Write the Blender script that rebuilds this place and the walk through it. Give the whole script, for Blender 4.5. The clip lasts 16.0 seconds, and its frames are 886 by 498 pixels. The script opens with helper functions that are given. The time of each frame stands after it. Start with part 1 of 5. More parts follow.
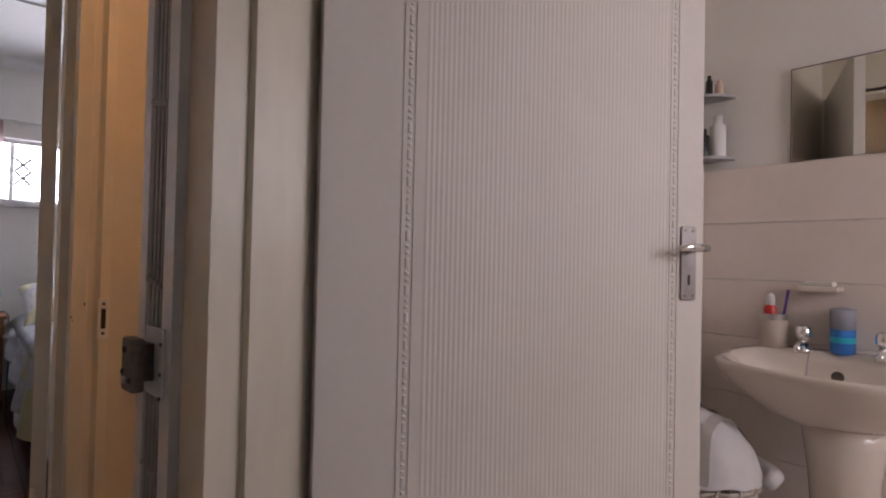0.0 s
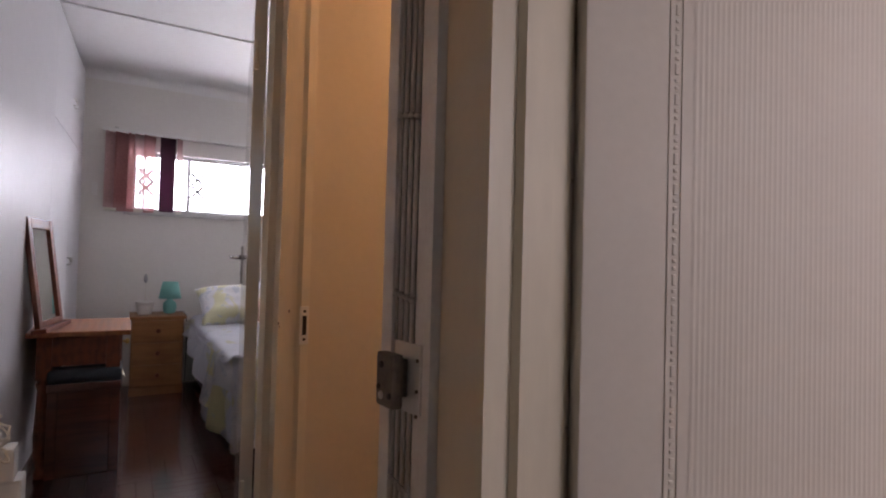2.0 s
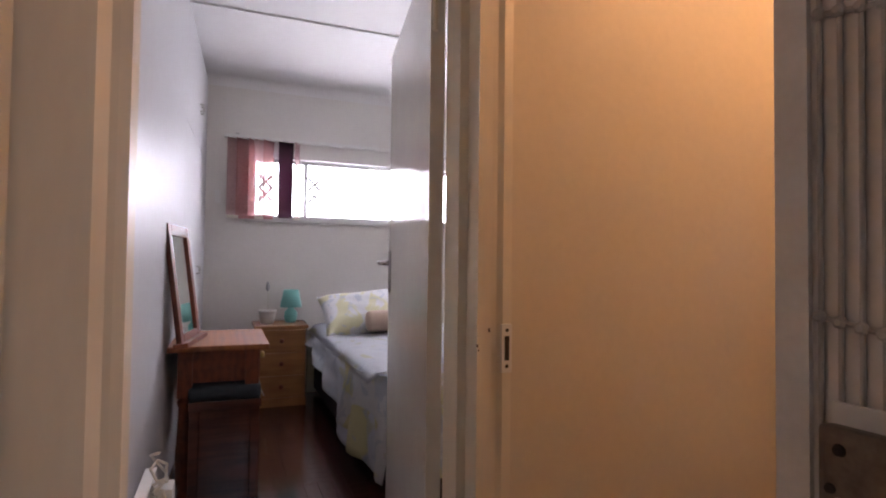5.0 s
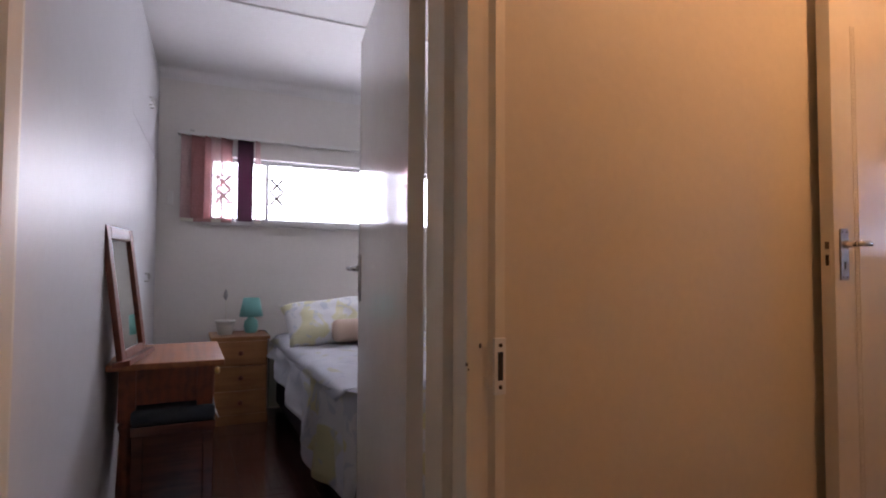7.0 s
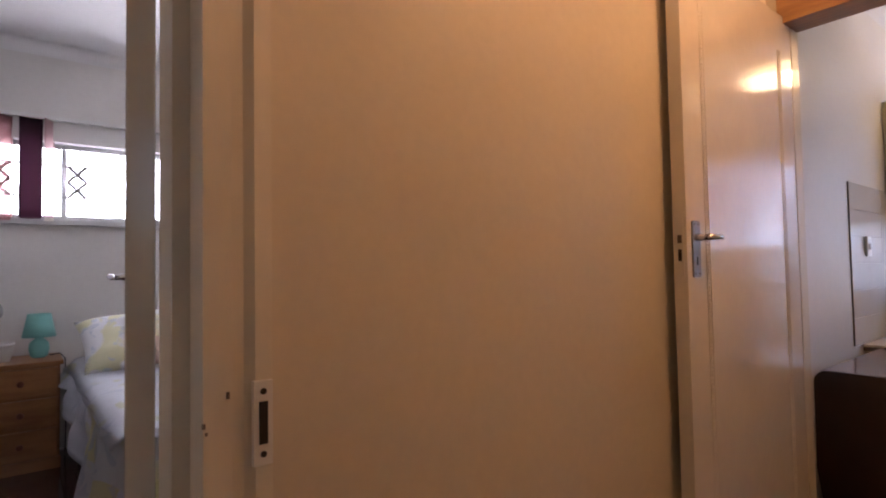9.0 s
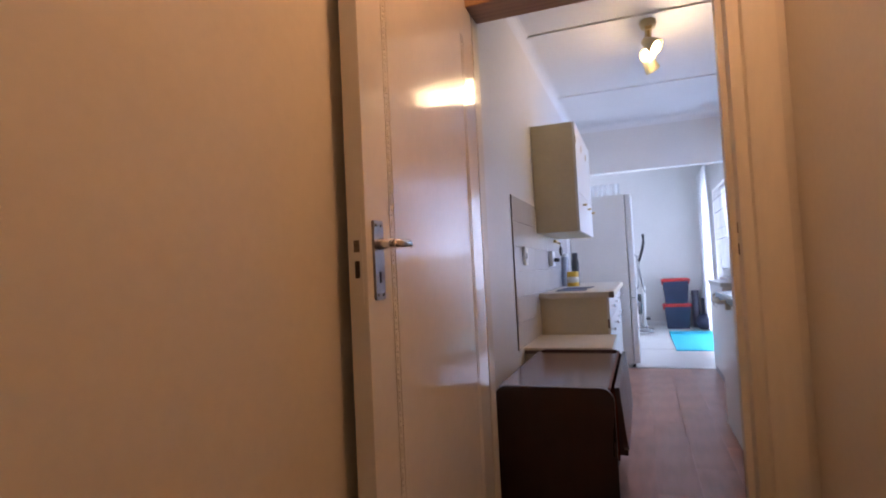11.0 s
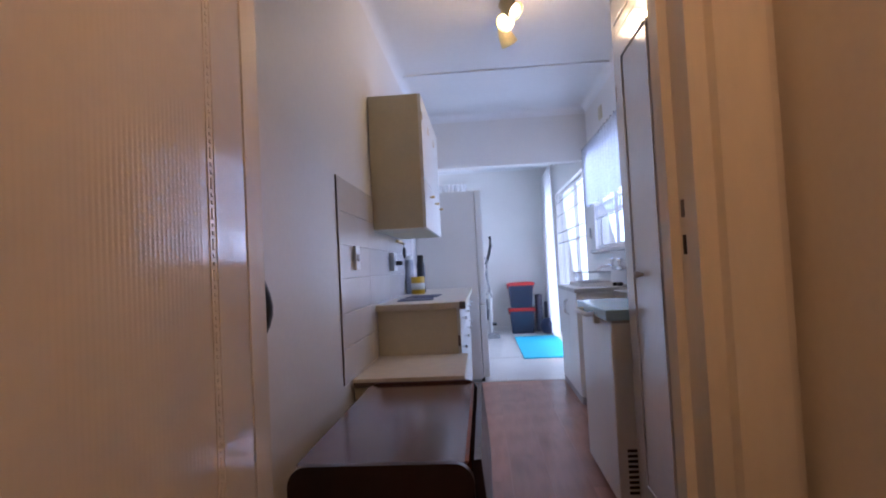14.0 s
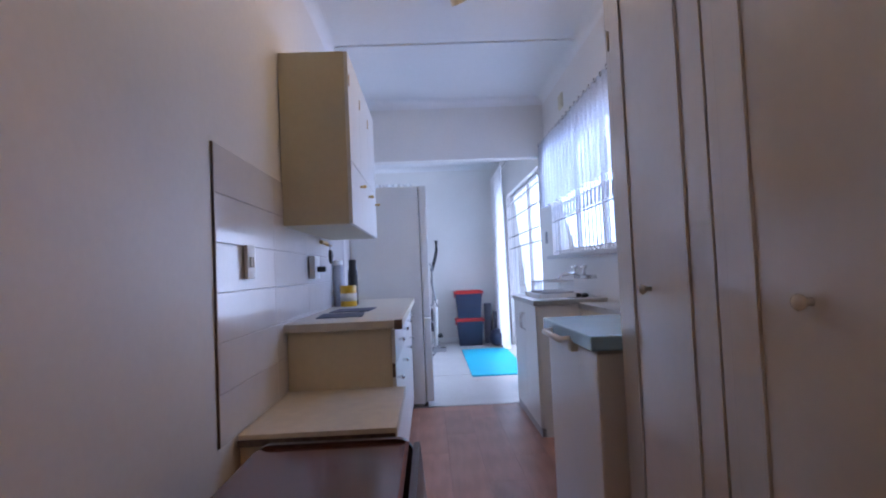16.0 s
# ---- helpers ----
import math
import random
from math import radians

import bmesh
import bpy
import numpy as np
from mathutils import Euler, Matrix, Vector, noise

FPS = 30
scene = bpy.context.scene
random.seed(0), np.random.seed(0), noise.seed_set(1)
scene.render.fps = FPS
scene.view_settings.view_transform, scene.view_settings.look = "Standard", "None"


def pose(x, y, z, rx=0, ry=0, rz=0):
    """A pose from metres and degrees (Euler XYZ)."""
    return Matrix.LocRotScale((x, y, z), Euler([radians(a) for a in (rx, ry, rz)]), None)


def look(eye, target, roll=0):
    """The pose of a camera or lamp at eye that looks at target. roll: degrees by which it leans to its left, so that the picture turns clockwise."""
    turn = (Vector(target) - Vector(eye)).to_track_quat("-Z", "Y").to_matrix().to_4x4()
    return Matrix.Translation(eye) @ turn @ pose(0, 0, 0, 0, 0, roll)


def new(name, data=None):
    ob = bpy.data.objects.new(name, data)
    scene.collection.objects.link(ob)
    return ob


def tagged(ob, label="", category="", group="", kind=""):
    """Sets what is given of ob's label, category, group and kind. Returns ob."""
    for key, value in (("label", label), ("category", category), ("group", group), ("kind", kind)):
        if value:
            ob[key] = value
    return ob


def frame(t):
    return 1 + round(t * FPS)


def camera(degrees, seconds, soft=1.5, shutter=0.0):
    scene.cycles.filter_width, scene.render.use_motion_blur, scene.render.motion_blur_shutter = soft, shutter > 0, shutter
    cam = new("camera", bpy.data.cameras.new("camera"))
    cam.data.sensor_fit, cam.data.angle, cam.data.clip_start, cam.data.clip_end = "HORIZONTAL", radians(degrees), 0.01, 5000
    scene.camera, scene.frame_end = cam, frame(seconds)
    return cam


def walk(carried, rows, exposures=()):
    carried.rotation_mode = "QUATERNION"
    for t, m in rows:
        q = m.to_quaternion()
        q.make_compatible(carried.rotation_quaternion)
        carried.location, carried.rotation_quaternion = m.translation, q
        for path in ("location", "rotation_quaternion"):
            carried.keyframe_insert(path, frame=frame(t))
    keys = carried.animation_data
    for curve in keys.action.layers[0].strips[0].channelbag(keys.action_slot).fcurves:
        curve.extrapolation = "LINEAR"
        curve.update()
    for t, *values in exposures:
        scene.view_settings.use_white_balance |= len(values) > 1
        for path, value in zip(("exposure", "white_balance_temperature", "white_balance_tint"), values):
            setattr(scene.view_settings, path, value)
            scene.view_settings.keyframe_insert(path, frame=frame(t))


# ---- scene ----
cam = camera(78.7, 16.0, 2.0)
PATH = [
    (0, (-0.077, 0.111, 1.041), (1.256, 1.602, 1.079), 1.2),
    (0.5, (-0.105, 0.132, 1.053), (1.147, 1.691, 1.087), 1.1),
    (1, (-0.133, 0.17, 1.051), (1.043, 1.788, 1.084), 1.0),
    (1.5, (-0.172, 0.231, 1.05), (0.924, 1.903, 1.082), 1.0),
    (2, (-0.239, 0.309, 1.052), (0.772, 2.034, 1.1), 1.5),
    (2.5, (-0.297, 0.344, 1.057), (0.627, 2.117, 1.112), 1.5),
    (3, (-0.302, 0.432, 1.052), (0.534, 2.248, 1.103), 1.2),
    (3.5, (-0.328, 0.501, 1.051), (0.45, 2.342, 1.103), 1.2),
    (4, (-0.346, 0.612, 1.047), (0.394, 2.47, 1.099), 0.7),
    (6.3, (-0.433, 0.935, 1.045), (0.341, 2.777, 1.116), 0.7),
    (6.5, (-0.416, 0.946, 1.042), (0.375, 2.781, 1.116), 0.6),
    (7, (-0.353, 0.994, 1.045), (0.503, 2.8, 1.123), 0.3),
    (7.5, (-0.267, 1.052, 1.048), (0.665, 2.82, 1.123), -0.1),
    (8, (-0.181, 1.127, 1.049), (0.842, 2.844, 1.12), -0.5),
    (8.5, (-0.102, 1.166, 1.047), (1.012, 2.825, 1.123), -0.8),
    (9, (-0.028, 1.213, 1.055), (1.209, 2.782, 1.129), -1.0),
    (9.5, (0.051, 1.287, 1.063), (1.538, 2.622, 1.14), -1.7),
    (10, (0.217, 1.371, 1.065), (1.92, 2.416, 1.14), -2.0),
    (12.3, (0.779, 1.541, 1.089), (2.727, 1.989, 1.159), -3.0),
    (12.5, (0.827, 1.555, 1.092), (2.786, 1.952, 1.154), -2.8),
    (13, (0.955, 1.574, 1.082), (2.935, 1.848, 1.147), -2.9),
    (13.5, (1.146, 1.562, 1.082), (3.135, 1.761, 1.149), -2.9),
    (14, (1.303, 1.548, 1.075), (3.296, 1.692, 1.144), -2.9),
    (14.5, (1.455, 1.559, 1.069), (3.452, 1.637, 1.143), -2.7),
    (15, (1.613, 1.574, 1.077), (3.611, 1.593, 1.152), -2.7),
    (15.5, (1.775, 1.565, 1.08), (3.773, 1.539, 1.159), -2.6),
    (16, (1.977, 1.529, 1.083), (3.974, 1.476, 1.164), -2.5),
]
EXPOSURES = [(0, 0.02, 6800, 22), (2, 0.0, 7000, 25), (3, 0.14, 7030, 26), (4, 0.42, 7050, 26), (6.5, 0.06, 6700, 26), (7.5, -0.1, 6700, 26), (8.5, 0.04, 6720, 26), (9, 0.1, 6750, 26), (10, 0.05, 6550, 25), (12.5, -0.16, 6250, 26), (16, -0.46, 5900, 25)]
walk(cam, [(t, look(eye, target, roll)) for t, eye, target, roll in PATH], EXPOSURES)

# ---- world, sun, large lights ----
world = bpy.data.worlds.new("sky")
scene.world = world
world.use_nodes = True
wn = world.node_tree
sky = wn.nodes.new("ShaderNodeTexSky")
sky.sky_type, sky.sun_disc = "NISHITA", False
sky.sun_elevation, sky.sun_rotation = radians(73), radians(200)
bgn = wn.nodes["Background"]
bgn.inputs["Strength"].default_value = 0.15
wn.links.new(sky.outputs["Color"], bgn.inputs["Color"])


def sun_lamp(name, energy, direction, angle, color):
    d = bpy.data.lights.new(name, "SUN")
    d.energy, d.angle, d.color = energy, radians(angle), color
    ob = new(name, d)
    ob.matrix_world = look((0, 0, 8), Vector((0, 0, 8)) + Vector(direction))
    return ob


sun_lamp("sun", 3.0, (-0.12, 0.27, -0.95), 0.5, (1.0, 0.95, 0.88))


def area_lamp(name, m, sx, sy, energy, color):
    d = bpy.data.lights.new(name, "AREA")
    d.shape, d.size, d.size_y, d.energy, d.color = "RECTANGLE", sx, sy, energy, color
    ob = new(name, d)
    ob.matrix_world = m
    return ob


def bulb_lamp(name, at, energy, color, radius=0.04):
    d = bpy.data.lights.new(name, "POINT")
    d.energy, d.color, d.shadow_soft_size = energy, color, radius
    ob = new(name, d)
    ob.location = at
    return ob


WARM = (1.0, 0.57, 0.28)
SKYBLUE = (0.86, 0.91, 1.0)
COOL = (0.50, 0.67, 1.0)
# daylight in the window openings
area_lamp("daylight_bedroom", look((0.75, 5.47, 1.66), (0.75, 2.0, 0.9)), 1.9, 0.5, 56, SKYBLUE)
area_lamp("daylight_kitchen", look((5.95, 0.2, 1.68), (5.6, 3.0, 0.9)), 1.8, 0.9, 42, COOL)
area_lamp("daylight_sunroom", look((8.45, 0.2, 1.15), (8.4, 3.0, 0.9)), 2.1, 2.0, 112, (0.64, 0.78, 1.0))
area_lamp("daylight_bathroom", look((1.3, -1.27, 1.6), (1.6, 0.7, 1.1)), 0.9, 0.9, 12.5, (1.0, 0.92, 0.95))
# added fill that brightens the corridor; its window is invented and out of view
area_lamp("fill_corridor", look((-0.25, -1.26, 1.7), (-0.1, 1.0, 1.1)), 0.5, 0.8, 0.3, (1.0, 0.95, 0.92))
# lamps
bulb_lamp("corridor_bulb", (1.35, 1.28, 2.38), 18, WARM, 0.1)
bulb_lamp("spot_bulb_a", (4.30, 1.30, 2.40), 5.2, (1.0, 0.72, 0.38), 0.025)
bulb_lamp("spot_bulb_b", (4.44, 1.30, 2.38), 5.2, (1.0, 0.72, 0.38), 0.025)


# ---- materials ----
def material(name, color, rough=0.5, metal=0.0, vary=0.08, scale=3.0, fine=60.0, bump=0.05, coat=0.0, spec=0.5, stretch=(1, 1, 1), sheen=0.0, island=0.0, trans=0.0, glow=0.0):
    m = bpy.data.materials.new(name)
    m.use_nodes = True
    nt = m.node_tree
    N, L = nt.nodes, nt.links
    b = N["Principled BSDF"]
    tc = N.new("ShaderNodeTexCoord")
    mp = N.new("ShaderNodeMapping")
    mp.inputs["Scale"].default_value = stretch
    L.new(tc.outputs["Object"], mp.inputs["Vector"])
    big, small = N.new("ShaderNodeTexNoise"), N.new("ShaderNodeTexNoise")
    big.inputs["Scale"].default_value, small.inputs["Scale"].default_value = scale, fine
    big.inputs["Detail"].default_value, small.inputs["Detail"].default_value = 5, 4
    for n in (big, small):
        L.new(mp.outputs["Vector"], n.inputs["Vector"])
    add = N.new("ShaderNodeMath")
    add.operation = "MULTIPLY_ADD"
    add.inputs[1].default_value = 0.4
    L.new(small.outputs["Fac"], add.inputs[0])
    L.new(big.outputs["Fac"], add.inputs[2])
    ramp = N.new("ShaderNodeValToRGB")
    c = Vector(color)
    lo, hi = c * (1 - vary), c * (1 + vary)
    ramp.color_ramp.elements[0].position, ramp.color_ramp.elements[1].position = 0.45, 0.95
    ramp.color_ramp.elements[0].color = (*lo, 1)
    ramp.color_ramp.elements[1].color = (*[min(1, v) for v in hi], 1)
    L.new(add.outputs[0], ramp.inputs["Fac"])
    out = ramp.outputs["Color"]
    if island:
        oi = N.new("ShaderNodeObjectInfo")
        hs = N.new("ShaderNodeHueSaturation")
        mr = N.new("ShaderNodeMapRange")
        mr.inputs["To Min"].default_value, mr.inputs["To Max"].default_value = 1 - island, 1 + island
        L.new(oi.outputs["Random"], mr.inputs["Value"])
        L.new(mr.outputs["Result"], hs.inputs["Value"])
        L.new(out, hs.inputs["Color"])
        out = hs.outputs["Color"]
    L.new(out, b.inputs["Base Color"])
    rr = N.new("ShaderNodeMapRange")
    rr.inputs["To Min"].default_value, rr.inputs["To Max"].default_value = max(0.02, rough * 0.8), min(1, rough * 1.2)
    L.new(big.outputs["Fac"], rr.inputs["Value"])
    L.new(rr.outputs["Result"], b.inputs["Roughness"])
    b.inputs["Metallic"].default_value = metal
    b.inputs["Coat Weight"].default_value = coat
    b.inputs["Coat Roughness"].default_value = 0.12
    b.inputs["Specular IOR Level"].default_value = spec
    b.inputs["Sheen Weight"].default_value = sheen
    b.inputs["Transmission Weight"].default_value = trans
    if glow:
        b.inputs["Emission Color"].default_value = (*color, 1)
        b.inputs["Emission Strength"].default_value = glow
    if bump:
        bp = N.new("ShaderNodeBump")
        bp.inputs["Strength"].default_value, bp.inputs["Distance"].default_value = bump, 0.004
        L.new(add.outputs[0], bp.inputs["Height"])
        L.new(bp.outputs["Normal"], b.inputs["Normal"])
    return m


def wood_material(name, dark, light, rough=0.35, grain=(1.5, 14, 14), coat=0.2, island=0.0):
    m = material(name, light, rough, 0, 0.1, 2, 40, 0.04, coat, island=island)
    nt = m.node_tree
    N, L = nt.nodes, nt.links
    ramp = N["Color Ramp"]
    mp = N["Mapping"]
    mp.inputs["Scale"].default_value = grain
    ramp.color_ramp.elements[0].color, ramp.color_ramp.elements[1].color = (*dark, 1), (*light, 1)
    ramp.color_ramp.elements[0].position, ramp.color_ramp.elements[1].position = 0.5, 0.9
    wv = N.new("ShaderNodeTexWave")
    wv.inputs["Scale"].default_value, wv.inputs["Distortion"].default_value, wv.inputs["Detail"].default_value = 0.8, 5, 3
    L.new(mp.outputs["Vector"], wv.inputs["Vector"])
    mx = N.new("ShaderNodeMath")
    mx.operation = "MULTIPLY_ADD"
    mx.inputs[1].default_value = 0.16
    L.new(wv.outputs["Fac"], mx.inputs[0])
    L.new(N["Math"].outputs[0], mx.inputs[2])
    L.new(mx.outputs[0], ramp.inputs["Fac"])
    return m


def glass_material(name, tint=(0.9, 0.95, 1.0)):
    m = bpy.data.materials.new(name)
    m.use_nodes = True
    b = m.node_tree.nodes["Principled BSDF"]
    b.inputs["Base Color"].default_value = (*tint, 1)
    b.inputs["Roughness"].default_value, b.inputs["Transmission Weight"].default_value, b.inputs["IOR"].default_value = 0.02, 1.0, 1.45
    return m


def sheer_material(name, color, see=0.45, glowthrough=0.6):
    m = bpy.data.materials.new(name)
    m.use_nodes = True
    N, L = m.node_tree.nodes, m.node_tree.links
    out = N["Material Output"]
    N.remove(N["Principled BSDF"])
    df, tl, tp = N.new("ShaderNodeBsdfDiffuse"), N.new("ShaderNodeBsdfTranslucent"), N.new("ShaderNodeBsdfTransparent")
    noi = N.new("ShaderNodeTexNoise")
    noi.inputs["Scale"].default_value = 90
    tc = N.new("ShaderNodeTexCoord")
    L.new(tc.outputs["Object"], noi.inputs["Vector"])
    df.inputs["Color"].default_value = tl.inputs["Color"].default_value = (*color, 1)
    a, b = N.new("ShaderNodeMixShader"), N.new("ShaderNodeMixShader")
    a.inputs[0].default_value = glowthrough
    mr = N.new("ShaderNodeMapRange")
    mr.inputs["To Min"].default_value, mr.inputs["To Max"].default_value = max(0, see - 0.2), see + 0.2
    L.new(noi.outputs["Fac"], mr.inputs["Value"])
    L.new(mr.outputs["Result"], b.inputs[0])
    L.new(df.outputs[0], a.inputs[1])
    L.new(tl.outputs[0], a.inputs[2])
    L.new(a.outputs[0], b.inputs[1])
    L.new(tp.outputs[0], b.inputs[2])
    L.new(b.outputs[0], out.inputs["Surface"])
    return m


M_WALL = material("wall_paint", (0.74, 0.72, 0.69), 0.5, vary=0.05, scale=1.5, fine=45, bump=0.12)
M_HALL = material("hall_paint", (0.66, 0.605, 0.505), 0.5, vary=0.06, scale=1.2, fine=50, bump=0.15)
M_CEIL = material("ceiling_paint", (0.78, 0.78, 0.78), 0.6, vary=0.04, scale=1, fine=30, bump=0.05)
M_GLOSS = material("gloss_enamel", (0.70, 0.67, 0.60), 0.09, vary=0.05, scale=4, fine=35, bump=0.09, coat=0.2, spec=0.5)
M_FRAME = material("frame_enamel", (0.68, 0.63, 0.52), 0.42, vary=0.08, scale=6, fine=50, bump=0.12, coat=0.1, stretch=(1, 1, 0.25))
M_BATHDOOR = material("door_enamel", (0.68, 0.65, 0.60), 0.5, vary=0.05, scale=4, fine=60, bump=0.1, spec=0.35)
M_WHITE = material("white_laminate", (0.74, 0.74, 0.72), 0.3, vary=0.04, scale=3, fine=70, bump=0.03)
M_CREAM = material("cream_laminate", (0.62, 0.56, 0.40), 0.4, vary=0.07, scale=3, fine=40, bump=0.05)
M_WARDROBE = material("wardrobe_enamel", (0.60, 0.60, 0.62), 0.42, vary=0.05, scale=1.5, fine=20, bump=0.12, spec=0.2)
M_STEEL = material("brushed_steel", (0.55, 0.54, 0.52), 0.3, 1.0, vary=0.1, scale=20, fine=200, bump=0.03)
M_CHROME = material("chrome", (0.8, 0.8, 0.8), 0.12, 1.0, vary=0.04, bump=0)
M_PLATE = material("worn_steel_plate", (0.30, 0.28, 0.27), 0.38, 1.0, vary=0.2, scale=18, fine=120, bump=0.06)
M_DULL = material("dull_metal", (0.16, 0.13, 0.11), 0.5, 0.7, vary=0.3, scale=30, fine=120, bump=0.2)
M_GATE = material("gate_paint", (0.72, 0.72, 0.72), 0.35, vary=0.1, scale=10, fine=90, bump=0.1)
M_GATEBAR = material("gate_bar_paint", (0.42, 0.41, 0.40), 0.4, 0.0, vary=0.15, scale=12, fine=90, bump=0.1)
M_DARK = material("dark_gap", (0.03, 0.02, 0.015), 0.8, bump=0)
M_BLACK = material("black_plastic", (0.02, 0.02, 0.022), 0.35, vary=0.2, bump=0.03)
M_GREYPL = material("grey_plastic", (0.35, 0.35, 0.36), 0.4, bump=0.02)
M_IVORY = material("ivory_ceramic", (0.72, 0.66, 0.58), 0.12, vary=0.03, scale=3, fine=30, bump=0.01, coat=0.5)
M_TILE = material("bath_tile", (0.75, 0.68, 0.62), 0.18, vary=0.05, scale=4, fine=30, bump=0.02, coat=0.3, island=0.03)
M_PALEGROUT = material("pale_grout", (0.66, 0.64, 0.63), 0.9, vary=0.1, fine=200, bump=0.2)
M_GROUT = material("grout", (0.25, 0.2, 0.17), 0.9, vary=0.2, fine=200, bump=0.2)
M_KTILE = material("kitchen_tile", (0.72, 0.70, 0.70), 0.15, vary=0.04, scale=4, fine=30, bump=0.02, coat=0.3, island=0.03)
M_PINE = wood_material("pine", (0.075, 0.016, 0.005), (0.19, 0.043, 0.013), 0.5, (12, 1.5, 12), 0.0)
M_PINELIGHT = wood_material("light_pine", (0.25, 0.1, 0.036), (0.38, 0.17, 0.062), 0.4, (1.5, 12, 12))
# lit copy of the pine: light on the tabletop is put into its colour
M_PINE_LIT = wood_material("pine_lit", (0.2, 0.062, 0.018), (0.34, 0.115, 0.035), 0.42, (12, 1.5, 12), 0.05)
# shaded copy of the mahogany, for the table's upright outer faces
M_MAHOG_SHADED = material("shaded_mahogany", (0.021, 0.0065, 0.0045), 0.3, vary=0.25, scale=4, fine=50, bump=0.03, coat=0.15, stretch=(6, 6, 1))
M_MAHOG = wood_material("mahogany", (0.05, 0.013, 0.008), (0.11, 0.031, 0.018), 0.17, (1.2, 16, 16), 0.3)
M_LINTEL = wood_material("lintel_wood", (0.25, 0.12, 0.05), (0.42, 0.23, 0.1), 0.4, (14, 1.2, 14))
M_LAMINATE = wood_material("laminate_plank", (0.29, 0.135, 0.09), (0.40, 0.20, 0.14), 0.36, (1.2, 12, 12), 0.05, 0.15)
M_PARQUET = wood_material("parquet_block", (0.03, 0.007, 0.0045), (0.075, 0.017, 0.011), 0.17, (6, 6, 6), 0.5, 0.4)
M_VINYL = material("pale_vinyl", (0.55, 0.54, 0.52), 0.3, vary=0.1, scale=4, fine=30, bump=0.03)
M_WORKTOP = material("worktop_laminate", (0.62, 0.57, 0.48), 0.35, vary=0.1, scale=18, fine=150, bump=0.02)


def print_material(name, ground, first, second, share=0.55, size=7.0):
    """A printed cotton: soft-edged leaf blotches of two colours on a pale ground."""
    m = material(name, ground, 0.85, vary=0.05, scale=9, fine=200, bump=0.25, sheen=0.2)
    N, L = m.node_tree.nodes, m.node_tree.links
    b = N["Principled BSDF"]
    out = b.inputs["Base Color"].links[0].from_socket
    for k, colour in enumerate((first, second)):
        mp = N.new("ShaderNodeMapping")
        mp.inputs["Location"].default_value = (3.7 * k, 1.9 * k, 0.4)
        mp.inputs["Scale"].default_value = (1, 0.6 + 0.5 * k, 1)
        L.new(N["Texture Coordinate"].outputs["Object"], mp.inputs["Vector"])
        no = N.new("ShaderNodeTexNoise")
        no.inputs["Scale"].default_value, no.inputs["Detail"].default_value, no.inputs["Distortion"].default_value = size * (1 + 0.5 * k), 2, 0.8
        L.new(mp.outputs["Vector"], no.inputs["Vector"])
        mr = N.new("ShaderNodeMapRange")
        mr.inputs["From Min"].default_value, mr.inputs["From Max"].default_value = share + 0.04 * k, share + 0.06 + 0.04 * k
        mr.inputs["To Max"].default_value = 0.75
        L.new(no.outputs["Fac"], mr.inputs["Value"])
        mx = N.new("ShaderNodeMix")
        mx.data_type = "RGBA"
        L.new(mr.outputs["Result"], mx.inputs[0])
        L.new(out, mx.inputs[6])
        mx.inputs[7].default_value = (*colour, 1)
        out = mx.outputs[2]
    L.new(out, b.inputs["Base Color"])
    return m


M_PALE = print_material("pastel_print", (0.76, 0.77, 0.78), (0.70, 0.66, 0.30), (0.55, 0.60, 0.66), 0.48, 6.0)
M_LINEN = print_material("duvet_print", (0.75, 0.78, 0.84), (0.66, 0.66, 0.48), (0.60, 0.65, 0.74), 0.58, 6.0)
M_PILLOW = print_material("pillow_print", (0.74, 0.76, 0.78), (0.68, 0.66, 0.36), (0.52, 0.58, 0.66), 0.52, 8.0)
M_TOWEL = material("towel", (0.66, 0.65, 0.66), 0.95, vary=0.06, scale=20, fine=300, bump=0.5, sheen=0.4)
M_TOWELBAND = material("towel_band", (0.42, 0.39, 0.36), 0.95, vary=0.1, scale=20, fine=300, bump=0.5)
M_PEACH = material("peach_cloth", (0.62, 0.47, 0.38), 0.8, vary=0.06, fine=150, bump=0.2)
M_BEDBASE = material("bed_base_cloth", (0.035, 0.028, 0.04), 0.9, vary=0.2, fine=150, bump=0.2)
M_TEAL = material("teal_shade", (0.2, 0.55, 0.52), 0.5, vary=0.06, fine=120, bump=0.05)
M_CUSHION = material("dark_cushion", (0.03, 0.04, 0.055), 0.8, vary=0.2, fine=150, bump=0.3)
M_BLINDB = material("plum_blind", (0.085, 0.03, 0.055), 0.8, vary=0.15, scale=5, fine=140, bump=0.15)
M_WICKER = material("white_wicker", (0.62, 0.57, 0.5), 0.6, vary=0.15, scale=20, fine=150, bump=0.3)
M_RED = material("red_plastic", (0.55, 0.03, 0.025), 0.35, vary=0.08, bump=0.02)
M_NAVY = material("navy_plastic", (0.02, 0.03, 0.065), 0.35, vary=0.15, bump=0.03)
M_CYAN = material("cyan_foam", (0.0, 0.45, 0.62), 0.7, vary=0.05, fine=200, bump=0.1)
M_GREYFOAM = material("grey_foam", (0.12, 0.12, 0.16), 0.8, vary=0.1, fine=200, bump=0.2)
M_YELLOW = material("yellow_tin", (0.66, 0.38, 0.02), 0.35, vary=0.08, bump=0.02)
M_LABEL = material("paper_label", (0.7, 0.68, 0.6), 0.6, vary=0.08, bump=0.02)
